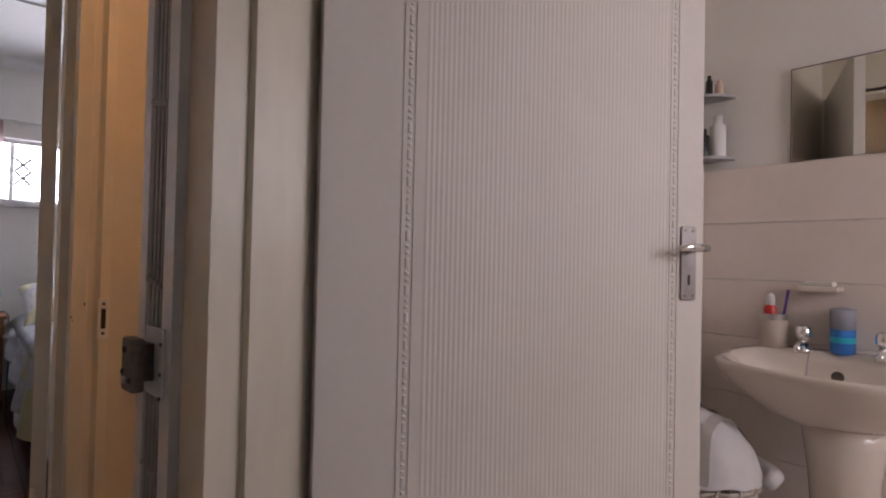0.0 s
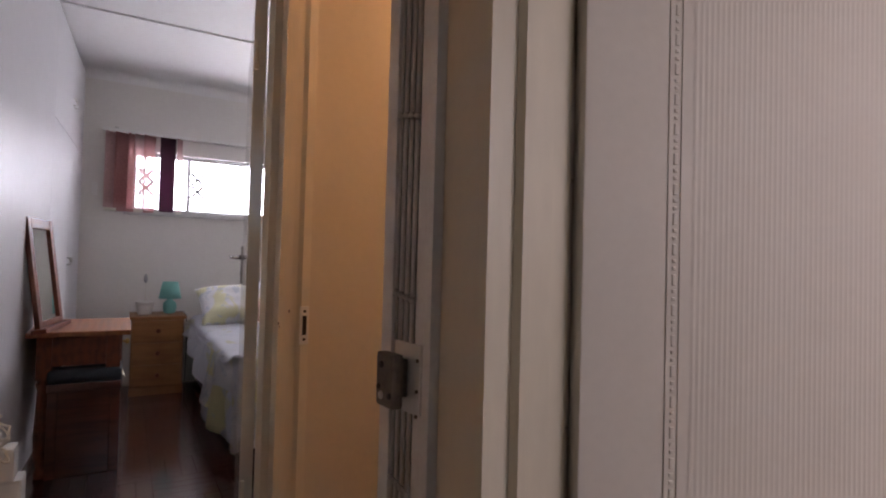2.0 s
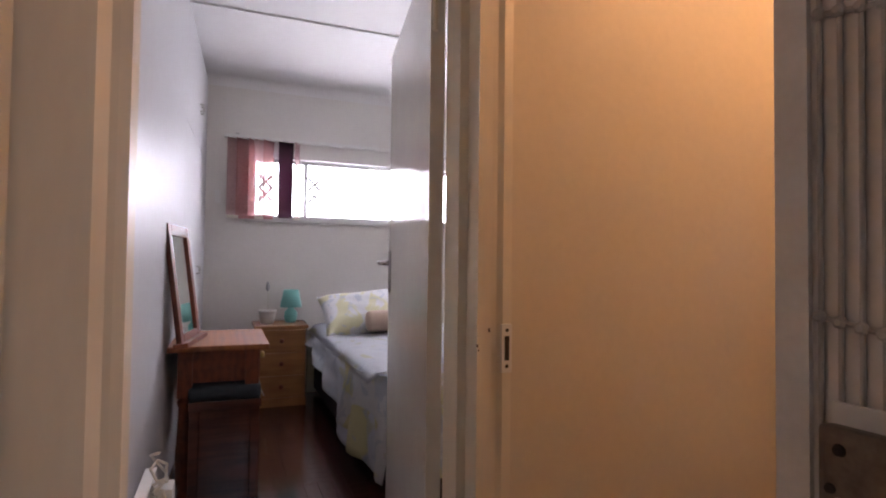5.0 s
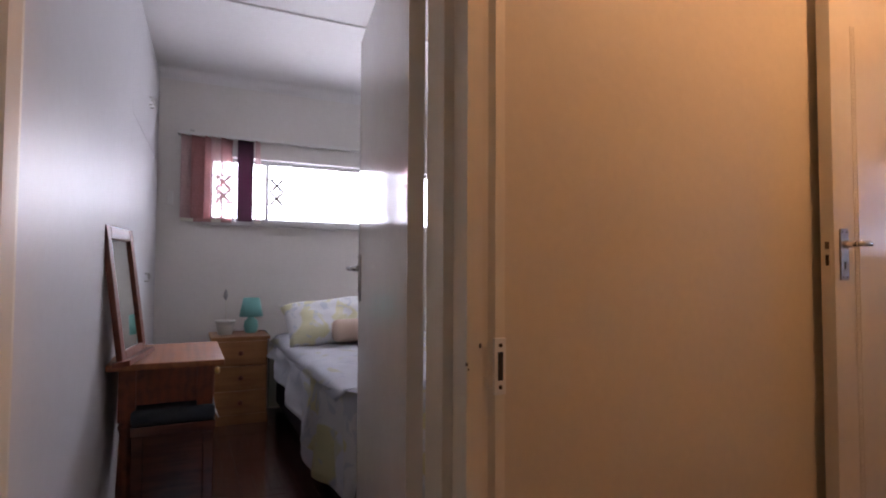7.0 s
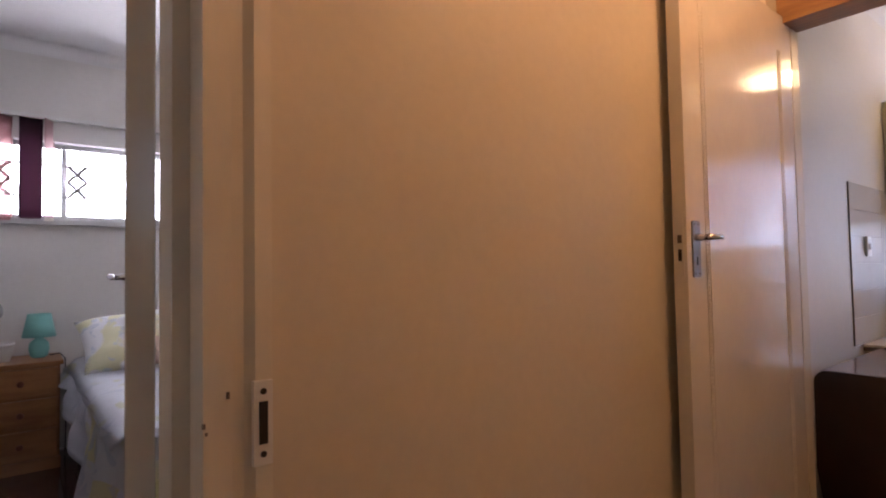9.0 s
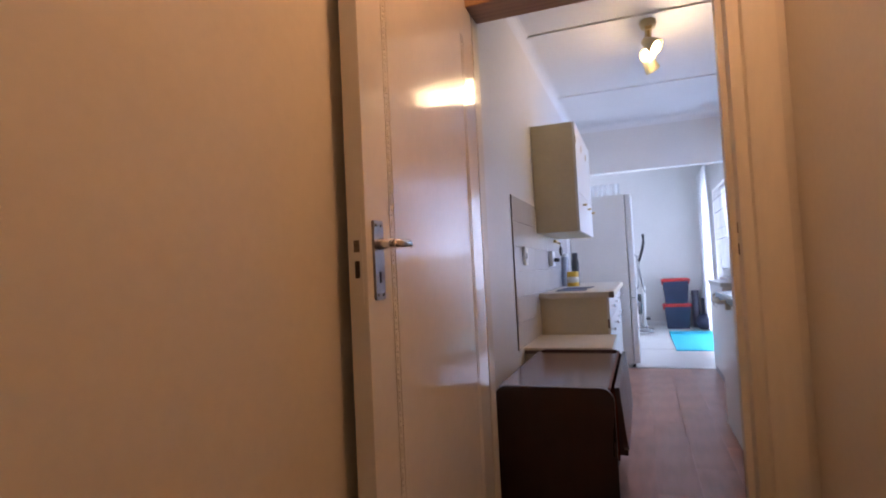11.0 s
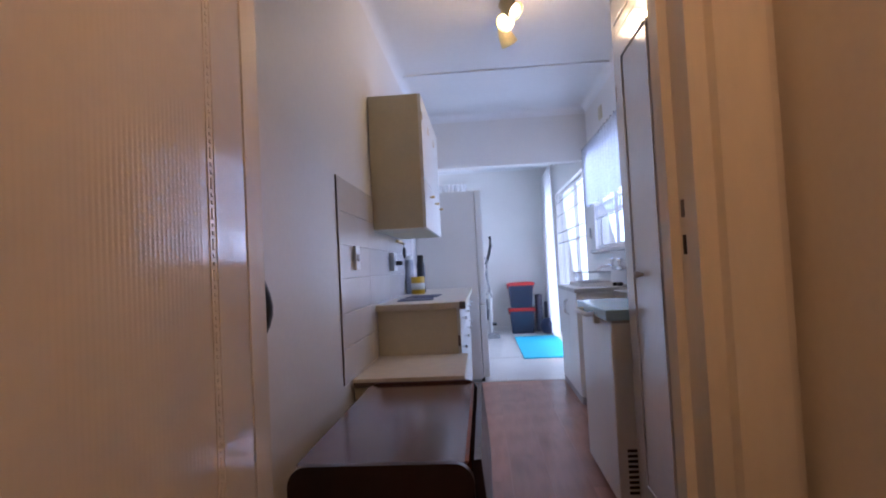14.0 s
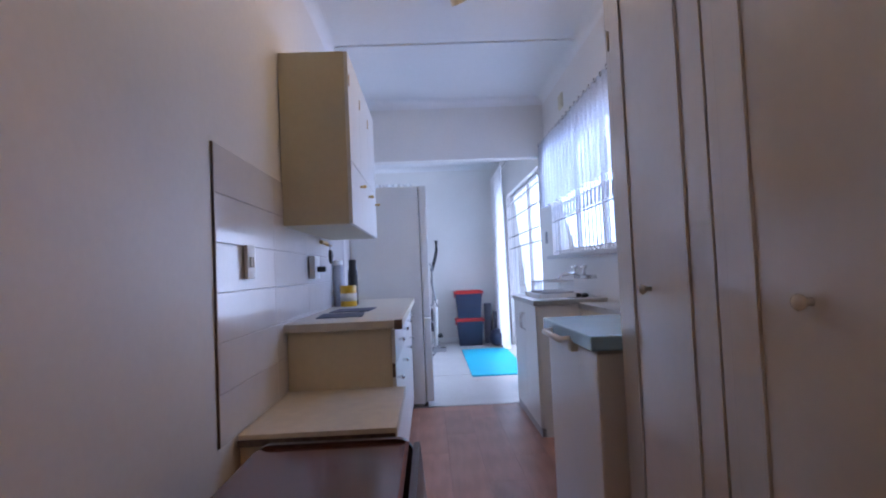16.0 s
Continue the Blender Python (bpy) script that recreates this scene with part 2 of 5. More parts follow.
M_MAT = material("blue_grey_mat", (0.075, 0.09, 0.15), 0.7, vary=0.12, fine=150, bump=0.2)
M_BLUE = material("blue_liquid", (0.03, 0.2, 0.62), 0.15, vary=0.06, bump=0)
M_CLEARPL = material("clear_plastic", (0.6, 0.65, 0.75), 0.15, vary=0.04, bump=0, trans=0.5)
M_PURPLE = material("purple_plastic", (0.12, 0.05, 0.3), 0.3, bump=0)
M_BEIGEPL = material("stone_beaker", (0.52, 0.46, 0.38), 0.5, vary=0.08, bump=0.05)
M_BRASS = material("brass", (0.55, 0.38, 0.15), 0.3, 1.0, vary=0.1, bump=0.02)
M_SPOT = material("cream_metal", (0.55, 0.47, 0.28), 0.3, 0.2, vary=0.06, bump=0.02)
M_BULB = material("lit_bulb", (1.0, 0.78, 0.42), 0.3, bump=0, vary=0.0, glow=25)
M_GLASS = glass_material("pane_glass")
M_MIRROR = material("mirror_silver", (0.82, 0.83, 0.8), 0.02, 1.0, vary=0.0, bump=0)
M_BLINDA = sheer_material("mauve_blind", (0.58, 0.31, 0.31), 0.22, 0.35)
M_BLINDC = sheer_material("pink_blind", (0.66, 0.46, 0.46), 0.22, 0.35)
M_SHEER = sheer_material("sheer_voile", (0.93, 0.94, 0.96), 0.22, 0.85)
M_LACE = sheer_material("lace_voile", (0.70, 0.74, 0.80), 0.36, 0.3)
# outdoor backdrops: daylight is put in as emission
M_GARDEN_GLOW = material("glowing_garden", (0.82, 0.93, 1.0), 0.9, bump=0, vary=0.03, glow=2.0)
M_GREENERY_GLOW = material("glowing_blue_green_garden", (0.42, 0.68, 0.86), 0.9, bump=0, vary=0.45, scale=0.9, fine=6, glow=1.3)
# blue reflection of the window is put into the lid's base colour
M_LID_SKY = material("sky_tinted_lid", (0.30, 0.53, 0.70), 0.14, vary=0.05, scale=3, fine=70, bump=0.02)
M_BAR = material("white_bar_paint", (0.5, 0.5, 0.5), 0.4, vary=0.08, fine=90, bump=0.05)
M_CABLE = material("white_cable", (0.6, 0.58, 0.52), 0.4, bump=0)
M_CUPBOARD = material("cupboard_enamel", (0.66, 0.63, 0.58), 0.16, vary=0.05, scale=3, fine=30, bump=0.12, coat=0.5)


# ---- mesh helpers ----
def mesh_ob(name, bm, mat, smooth=False):
    me = bpy.data.meshes.new(name)
    bm.to_mesh(me)
    bm.free()
    me.materials.append(mat)
    if smooth:
        for p in me.polygons:
            p.use_smooth = True
    return new(name, me)


def part(name, bm, mat, parent, label="", smooth=False):
    ob = mesh_ob(name, bm, mat, smooth)
    ob.parent = parent
    if label:
        ob["label"] = label
    return ob


def thing(name, at=(0, 0, 0), label="", category="", group="", kind=""):
    ob = new(name)
    ob.location = at
    ob.empty_display_size = 0.1
    return tagged(ob, label, category, group, kind)


def add_box(bm, lo, hi, bevel=0.0, seg=2):
    r = bmesh.ops.create_cube(bm, size=1)
    vs = r["verts"]
    c = [(a + b) / 2 for a, b in zip(lo, hi)]
    s = [b - a for a, b in zip(lo, hi)]
    for v in vs:
        v.co = Vector([c[i] + v.co[i] * s[i] for i in range(3)])
    if bevel:
        es = list({e for v in vs for e in v.link_edges})
        bmesh.ops.bevel(bm, geom=es, offset=bevel, segments=seg, affect="EDGES", profile=0.7)
    return bm


def box(lo, hi, bevel=0.0, seg=2):
    return add_box(bmesh.new(), lo, hi, bevel, seg)


def boxes(items, bevel=0.0):
    bm = bmesh.new()
    for lo, hi in items:
        add_box(bm, lo, hi, bevel)
    return bm


def add_lathe(bm, profile, at=(0, 0, 0), seg=20, axis="z", squash=1.0):
    rings = []
    for r, h in profile:
        ring = []
        for i in range(seg):
            a = 2 * math.pi * i / seg
            x, y, z = r * math.cos(a), r * math.sin(a) * squash, h
            if axis == "x":
                x, y, z = z, x, y
            if axis == "y":
                x, y, z = x, z, y
            ring.append(bm.verts.new((at[0] + x, at[1] + y, at[2] + z)))
        rings.append(ring)
    for a, b in zip(rings, rings[1:]):
        for i in range(seg):
            bm.faces.new((a[i], a[(i + 1) % seg], b[(i + 1) % seg], b[i]))
    bm.faces.new(rings[0][::-1])
    bm.faces.new(rings[-1])
    bmesh.ops.recalc_face_normals(bm, faces=bm.faces)
    return bm


def lathe(profile, at=(0, 0, 0), seg=20, axis="z", squash=1.0):
    return add_lathe(bmesh.new(), profile, at, seg, axis, squash)


def add_tube(bm, pts, r, seg=8, taper=None):
    pts = [Vector(p) for p in pts]
    rings = []
    for i, p in enumerate(pts):
        d = (pts[min(i + 1, len(pts) - 1)] - pts[max(i - 1, 0)]).normalized()
        u = d.cross(Vector((0, 0, 1)))
        if u.length < 0.05:
            u = d.cross(Vector((1, 0, 0)))
        u.normalize()
        w = d.cross(u)
        rad = r if taper is None else r * taper[i]
        rings.append([bm.verts.new(p + (u * math.cos(2 * math.pi * k / seg) + w * math.sin(2 * math.pi * k / seg)) * rad) for k in range(seg)])
    for a, b in zip(rings, rings[1:]):
        for k in range(seg):
            bm.faces.new((a[k], a[(k + 1) % seg], b[(k + 1) % seg], b[k]))
    bm.faces.new(rings[0][::-1])
    bm.faces.new(rings[-1])
    return bm


def tube(pts, r, seg=8, taper=None):
    bm = add_tube(bmesh.new(), pts, r, seg, taper)
    bmesh.ops.recalc_face_normals(bm, faces=bm.faces)
    return bm


def extrude_profile(poly, z0, z1):
    """A prism over a plan outline."""
    bm = bmesh.new()
    a = [bm.verts.new((x, y, z0)) for x, y in poly]
    b = [bm.verts.new((x, y, z1)) for x, y in poly]
    n = len(poly)
    for i in range(n):
        bm.faces.new((a[i], a[(i + 1) % n], b[(i + 1) % n], b[i]))
    bm.faces.new(a[::-1])
    bm.faces.new(b)
    bmesh.ops.recalc_face_normals(bm, faces=bm.faces)
    return bm


def rounded(w, h, r, corners=(1, 1, 1, 1), n=6):
    """Outline of a w by h panel from its lower left corner, with rounded corners (lower left, lower right, upper right, upper left)."""
    out = []
    for k, (cx, cy, a0) in enumerate(((r, r, 180), (w - r, r, 270), (w - r, h - r, 0), (r, h - r, 90))):
        if corners[k]:
            out += [(cx + r * math.cos(radians(a0 + 90 * i / n)), cy + r * math.sin(radians(a0 + 90 * i / n))) for i in range(n + 1)]
        else:
            out.append(((0, 0), (w, 0), (w, h), (0, h))[k])
    return out


def grid_surface(nu, nv, f):
    bm = bmesh.new()
    vs = [[bm.verts.new(f(i / nu, j / nv)) for j in range(nv + 1)] for i in range(nu + 1)]
    for i in range(nu):
        for j in range(nv):
            bm.faces.new((vs[i][j], vs[i + 1][j], vs[i + 1][j + 1], vs[i][j + 1]))
    return bm


def transform(bm, m):
    bmesh.ops.transform(bm, matrix=m, verts=bm.verts)
    return bm


def setting(name, bm, mat, label, category):
    return tagged(mesh_ob(name, bm, mat), label, category, kind="structure")


def wall_doorway(lo, hi, a0, a1, top, axis="x"):
    """A wall with a doorway from a0 to a1 along the axis, up to top."""
    k = 0 if axis == "x" else 1
    o = [(lo[k], lo[2]), (a0, lo[2]), (a0, top), (a1, top), (a1, lo[2]), (hi[k], lo[2]), (hi[k], hi[2]), (lo[k], hi[2])]
    bm = bmesh.new()
    t0, t1 = lo[1 - k], hi[1 - k]
    co = (lambda u, t, z: (u, t, z)) if k == 0 else (lambda u, t, z: (t, u, z))
    va = [bm.verts.new(co(u, t0, z)) for u, z in o]
    vb = [bm.verts.new(co(u, t1, z)) for u, z in o]
    for v in (va, vb):
        for q in ((0, 1, 2, 7), (2, 3, 6, 7), (3, 4, 5, 6)):
            bm.faces.new([v[i] for i in q])
    for i in range(8):
        bm.faces.new((va[i], va[(i + 1) % 8], vb[(i + 1) % 8], vb[i]))
    bmesh.ops.recalc_face_normals(bm, faces=bm.faces)
    return bm


def wall_window(lo, hi, x0, x1, z0, z1):
    """A wall in the x-z plane with one window opening."""
    bm = bmesh.new()
    rings = []
    for y in (lo[1], hi[1]):
        rings.append(([bm.verts.new(p) for p in ((lo[0], y, lo[2]), (hi[0], y, lo[2]), (hi[0], y, hi[2]), (lo[0], y, hi[2]))], [bm.verts.new(p) for p in ((x0, y, z0), (x1, y, z0), (x1, y, z1), (x0, y, z1))]))
    for out, hole in rings:
        for i in range(4):
            bm.faces.new((out[i], out[(i + 1) % 4], hole[(i + 1) % 4], hole[i]))
    for s in (0, 1):
        for i in range(4):
            bm.faces.new((rings[0][s][i], rings[0][s][(i + 1) % 4], rings[1][s][(i + 1) % 4], rings[1][s][i]))
    bmesh.ops.recalc_face_normals(bm, faces=bm.faces)
    return bm


# ---- the large structure ----
HT, KT = 2.5, 2.68
setting("floor", boxes([((-1.6, -1.5, -0.12), (2.3, 2.1, -0.004)), ((-1.6, 2.1, -0.12), (2.2, 5.5, -0.012)), ((2.3, 0.2, -0.12), (6.35, 2.3, -0.012))]), M_GROUT, "dark screed under the wooden floors", "floor")
setting("floor_sunroom", box((6.352, 0.2, -0.12), (10.4, 4.2, 0.0)), M_VINYL, "pale vinyl floor of the sun room", "floor")
setting("floor_bathroom", box((0.38, -1.3, -0.004), (1.98, 0.968, 0.002)), M_TILE, "pale tiled bathroom floor", "floor")
setting("floor_corridor", box((-0.7, -1.3, -0.004), (0.37, 2.12, 0.002)), M_PARQUET, "dark red wooden corridor floor", "floor")
setting("floor_passage", box((0.372, 1.07, -0.004), (2.298, 2.03, 0.002)), M_PARQUET, "dark red wooden passage floor", "floor")
setting("ceiling", boxes([((-1.6, -1.5, HT), (2.2, 2.1, HT + 0.1)), ((-1.6, 2.1, 2.48), (2.2, 5.5, 2.6)), ((2.2, 0.2, KT), (10.4, 4.2, KT + 0.1))]), M_CEIL, "white painted board ceiling", "ceiling")
setting("ceiling_strip", boxes([((-0.62, 4.04, 2.47), (2.08, 4.08, 2.4805)), ((2.3, 0.4, KT - 0.012), (2.31, 2.17, KT + 0.001)), ((4.2, 0.4, KT - 0.012), (4.235, 2.17, KT + 0.001)), ((5.7, 0.4, KT - 0.012), (5.735, 2.17, KT + 0.001))], 0.003), M_CEIL, "painted cover strips over the ceiling joints", "trim")

# bedroom wall with its doorway, and the corridor's far wall
setting("wall_bedroom", wall_doorway((-1.5, 2.03, 0), (2.2, 2.12, 2.6), -0.66, 0.24, 2.0), M_HALL, "cream painted wall between corridor and bedroom", "wall")
setting("wall_corridor_west", box((-0.82, -1.4, 0), (-0.665, 2.028, 2.6)), M_HALL, "cream painted corridor wall", "wall")
setting("wall_corridor_pier", box((-0.663, 1.66, 0), (-0.60, 1.74, 2.5)), M_HALL, "cream wall pier beside the bedroom doorway", "wall")
# the opening in this end wall is added for the corridor fill lamp
setting("wall_corridor_south", wall_window((-0.86, -1.42, 0), (0.3, -1.3, 2.6), -0.5, 0.0, 1.3, 2.1), M_HALL, "cream painted end wall", "wall")
setting("wall_bathroom_south", wall_window((0.302, -1.42, 0), (2.3, -1.3, 2.6), 0.85, 1.75, 1.15, 2.05), M_WALL, "white bathroom wall with a window", "wall")
setting("wall_bathroom_west", wall_doorway((0.2, -1.3, 0), (0.35, 1.06, 2.6), 0.12, 0.95, 2.0, "y"), M_HALL, "cream wall with the bathroom doorway", "wall")
setting("wall_passage_south", box((0.352, 0.97, 0), (2.2, 1.06, 2.6)), M_HALL, "cream wall between passage and bathroom", "wall")
setting("wall_bathroom_east", box((1.98, -1.3, 0), (2.2, 0.968, 2.6)), M_WALL, "white painted wall above the bathroom tiles", "wall")
# passage to kitchen
setting("wall_kitchen_west", wall_doorway((2.2, 0.2, 0), (2.3, 2.3, 2.8), 1.16, 2.0, 2.0, "y"), M_HALL, "cream wall round the kitchen doorway", "wall")
setting("wall_kitchen_north", box((2.302, 2.17, 0), (7.1, 2.3, 2.8)), M_WALL, "pale painted kitchen wall", "wall")
WX0, WX1, WZ0, WZ1 = 5.0, 6.85, 1.18, 2.1
SX0, SX1, SZ1 = 7.35, 9.6, 2.1
setting("wall_kitchen_south", wall_window((2.302, 0.26, 0), (7.1, 0.4, 2.8), WX0, WX1, WZ0, WZ1), M_WALL, "pale painted kitchen wall with the window", "wall")
setting("wall_sunroom_south", wall_doorway((7.1, 0.26, 0), (10.3, 0.4, 2.8), SX0, SX1, SZ1), M_WALL, "white painted sun room wall with the glazed door", "wall")
setting("wall_beam", boxes([((7.0, 0.402, 2.12), (7.12, 2.168, 2.7))]), M_WALL, "painted beam over the opening to the sun room", "beam")
setting("wall_sunroom_east", box((10.2, 0.4, 0), (10.32, 4.1, 2.8)), M_WALL, "white painted far wall of the sun room", "wall")
setting("wall_sunroom_north", boxes([((7.1, 4.0, 0), (10.3, 4.12, 2.8)), ((7.102, 2.3, 0), (7.22, 4.0, 2.8))]), M_WALL, "white painted sun room wall", "wall")
# bedroom shell, window opening in the far wall
BX0, BX1, BZ0, BZ1 = -0.22, 1.75, 1.40, 1.885
BW = 5.3
setting("wall_bedroom_north", wall_window((-0.9, BW, 0), (2.2, BW + 0.14, 2.6), BX0, BX1, BZ0, BZ1), M_WALL, "white bedroom wall with a high wide window", "wall")
setting("wall_bedroom_east", box((2.08, 2.12, 0), (2.198, 5.3, 2.6)), M_WALL, "white bedroom wall", "wall")
setting("wall_bedroom_west", box((-0.9, 2.12, 0), (-0.78, 5.3, 2.6)), M_WALL, "white bedroom wall behind the wardrobe", "wall")


def cove(name, p, q, inward, size=0.07, label="coved plaster cornice"):
    """A concave cornice along the line p to q at ceiling height; inward is the unit plan vector into the room."""
    p, q, n = Vector(p), Vector(q), Vector((*inward, 0))
    k = 6
    sect = [(0, -size)] + [(size - size * math.cos(radians(90 * i / k)), -size + size * math.sin(radians(90 * i / k))) for i in range(k + 1)] + [(size, 0), (0, 0)]
    bm = bmesh.new()
    a = [bm.verts.new(p + n * u + Vector((0, 0, w))) for u, w in sect]
    b = [bm.verts.new(q + n * u + Vector((0, 0, w))) for u, w in sect]
    for i in range(len(sect) - 1):
        bm.faces.new((a[i], a[i + 1], b[i + 1], b[i]))
    bmesh.ops.remove_doubles(bm, verts=bm.verts, dist=1e-5)
    bmesh.ops.recalc_face_normals(bm, faces=bm.faces)
    return setting(name, bm, M_CEIL, label, "cornice")


cove("cornice", (2.3, 2.168, KT - 0.002), (6.998, 2.168, KT - 0.002), (0, -1))
cove("cornice", (2.3, 0.402, KT - 0.002), (6.998, 0.402, KT - 0.002), (0, 1))
cove("cornice", (6.998, 0.4, KT - 0.002), (6.998, 2.17, KT - 0.002), (-1, 0))
cove("cornice", (-0.62, BW - 0.002, 2.478), (2.08, BW - 0.002, 2.478), (0, -1))
cove("cornice", (10.198, 0.4, KT - 0.002), (10.198, 4.0, KT - 0.002), (-1, 0))


# ---- door frames ----
def stepped_jamb(name, poly, top, label):
    return setting(name, extrude_profile(poly, 0, top), M_FRAME, label, "door frame")


# bathroom: lining of the reveal on the hinge side
stepped_jamb("trim_bathroom_jamb", [(0.198, 0.95), (0.198, 0.932), (0.235, 0.932), (0.238, 0.944), (0.254, 0.944), (0.257, 0.927), (0.312, 0.927), (0.314, 0.944), (0.364, 0.944), (0.364, 0.95)], 2.0, "cream stepped bathroom door frame")
stepped_jamb("trim_bathroom_jamb_south", [(0.198, 0.118), (0.198, 0.135), (0.3, 0.135), (0.3, 0.12), (0.355, 0.12), (0.355, 0.118)], 2.0, "cream bathroom door frame")
setting("trim_bathroom_head", box((0.2, 0.135, 1.985), (0.35, 0.93, 2.02), 0.003), M_FRAME, "cream head of the bathroom door frame", "door frame")
# bedroom
fr = stepped_jamb("trim_bedroom_jamb", [(0.262, 2.032), (0.262, 1.982), (0.236, 1.978), (0.222, 1.985), (0.205, 1.985), (0.203, 1.975), (0.165, 1.972), (0.163, 2.03), (0.140, 2.033), (0.138, 2.085), (0.1415, 2.088), (0.1415, 2.125), (0.262, 2.125)], 2.0, "cream stepped bedroom door frame with a lock strike")
stepped_jamb("trim_bedroom_jamb_west", [(-0.655, 1.66), (-0.655, 1.645), (-0.56, 1.642), (-0.545, 1.655), (-0.535, 1.655), (-0.54, 1.668), (-0.522, 1.67), (-0.517, 1.70), (-0.522, 1.73), (-0.535, 1.732), (-0.537, 1.75), (-0.60, 1.75), (-0.60, 1.66)], 2.1, "cream stepped door frame edge")
setting("trim_bedroom_head", box((-0.655, 1.985, 1.93), (0.163, 2.125, 2.03), 0.004), M_FRAME, "cream head of the bedroom door frame", "door frame")
sp = part("strike_plate", box((0.231, 1.972, 0.785), (0.259, 1.982, 0.903), 0.002), M_WHITE, fr, "cream-painted steel strike plate")
part("keeper_slot", box((0.239, 1.9705, 0.815), (0.251, 1.975, 0.874)), M_DARK, sp)
for zz in (0.801, 0.888):
    part("screw", lathe([(0.0045, -0.0015), (0.0045, 0.0005)], (0.245, 1.972, zz), 10, "y"), M_DARK, sp)
for cx, cz, ch in ((0.197, 0.885, 0.009), (0.166, 0.85, 0.007), (0.169, 0.841, 0.004)):
    part("paint_chip", box((cx - 0.0018, 1.9708, cz), (cx + 0.0018, 1.976, cz + ch)), M_DULL, fr, "dark chipped paint")
# kitchen
kf = stepped_jamb("trim_kitchen_jamb", [(2.165, 1.09), (2.165, 1.17), (2.185, 1.175), (2.187, 1.205), (2.262, 1.205), (2.264, 1.222), (2.31, 1.222), (2.31, 1.09), (2.302, 1.09), (2.302, 1.155), (2.198, 1.155), (2.198, 1.09)], 2.0, "cream stepped kitchen door frame with lock strikes")
stepped_jamb("trim_kitchen_jamb_north", [(2.24, 2.029), (2.243, 1.965), (2.31, 1.965), (2.31, 2.02), (2.302, 2.02), (2.302, 1.998), (2.26, 1.998), (2.26, 2.029)], 2.0, "cream kitchen door frame")
setting("trim_kitchen_head", box((2.17, 1.205, 1.935), (2.31, 1.985, 2.04), 0.005), M_LINTEL, "varnished brown wooden door head", "door frame")
for z0, z1 in ((1.138, 1.172), (1.075, 1.112)):
    part("strike_slot", box((2.238, 1.2035, z0 + 0.002), (2.251, 1.2065, z1 - 0.002), 0.001), M_DULL if z0 > 1.1 else M_DARK, kf, "worn steel strike plate")


# ---- door leaves ----
def lever_handle(parent, s, y, z0, z1, side, toward):
    """A plate with a lever and keyhole on the face at y; side is -1 or 1 for the outward normal, toward the way the lever points."""
    zc = z0 + (z1 - z0) * 0.70
    pl = part("handle_plate", transform(extrude_profile(rounded(0.041, z1 - z0, 0.006), 0, 0.005), Matrix.Translation((s - 0.0205, y, z0)) @ Matrix.Rotation(radians(90), 4, "X") @ Matrix.Translation((0, 0, 0 if side < 0 else -0.005))), M_PLATE, parent, "worn steel handle plate")
    bm = lathe([(0.011, 0), (0.011, 0.02), (0.009, 0.028), (0.009, 0.045)] if side > 0 else [(0.009, -0.045), (0.009, -0.028), (0.011, -0.02), (0.011, 0)], (s, y, zc), 14, "y")
    yy = y + side * 0.045
    add_tube(bm, [(s - toward * 0.012, yy, zc), (s + toward * 0.02, yy, zc), (s + toward * 0.045, yy + side * 0.004, zc + 0.001), (s + toward * 0.062, yy, zc - 0.002), (s + toward * 0.07, yy - side * 0.004, zc - 0.003)], 0.0085, 10, [0.9, 1.05, 1, 0.8, 0.4])
    part("lever", bm, M_CHROME, pl, "curved chrome lever", True)
    part("keyhole", boxes([((s - 0.003, y + side * 0.0045, z0 + 0.034), (s + 0.003, y + side * 0.0062, z0 + 0.056))]), M_DARK, pl)
    for zz in (z0 + 0.01, z1 - 0.01):
        for dx in (-0.011, 0.011):
            part("screw", lathe([(0.003, 0), (0.003, 0.0062)] if side > 0 else [(0.003, -0.0062), (0.003, 0)], (s + dx, y, zz), 8, "y"), M_DULL, pl)


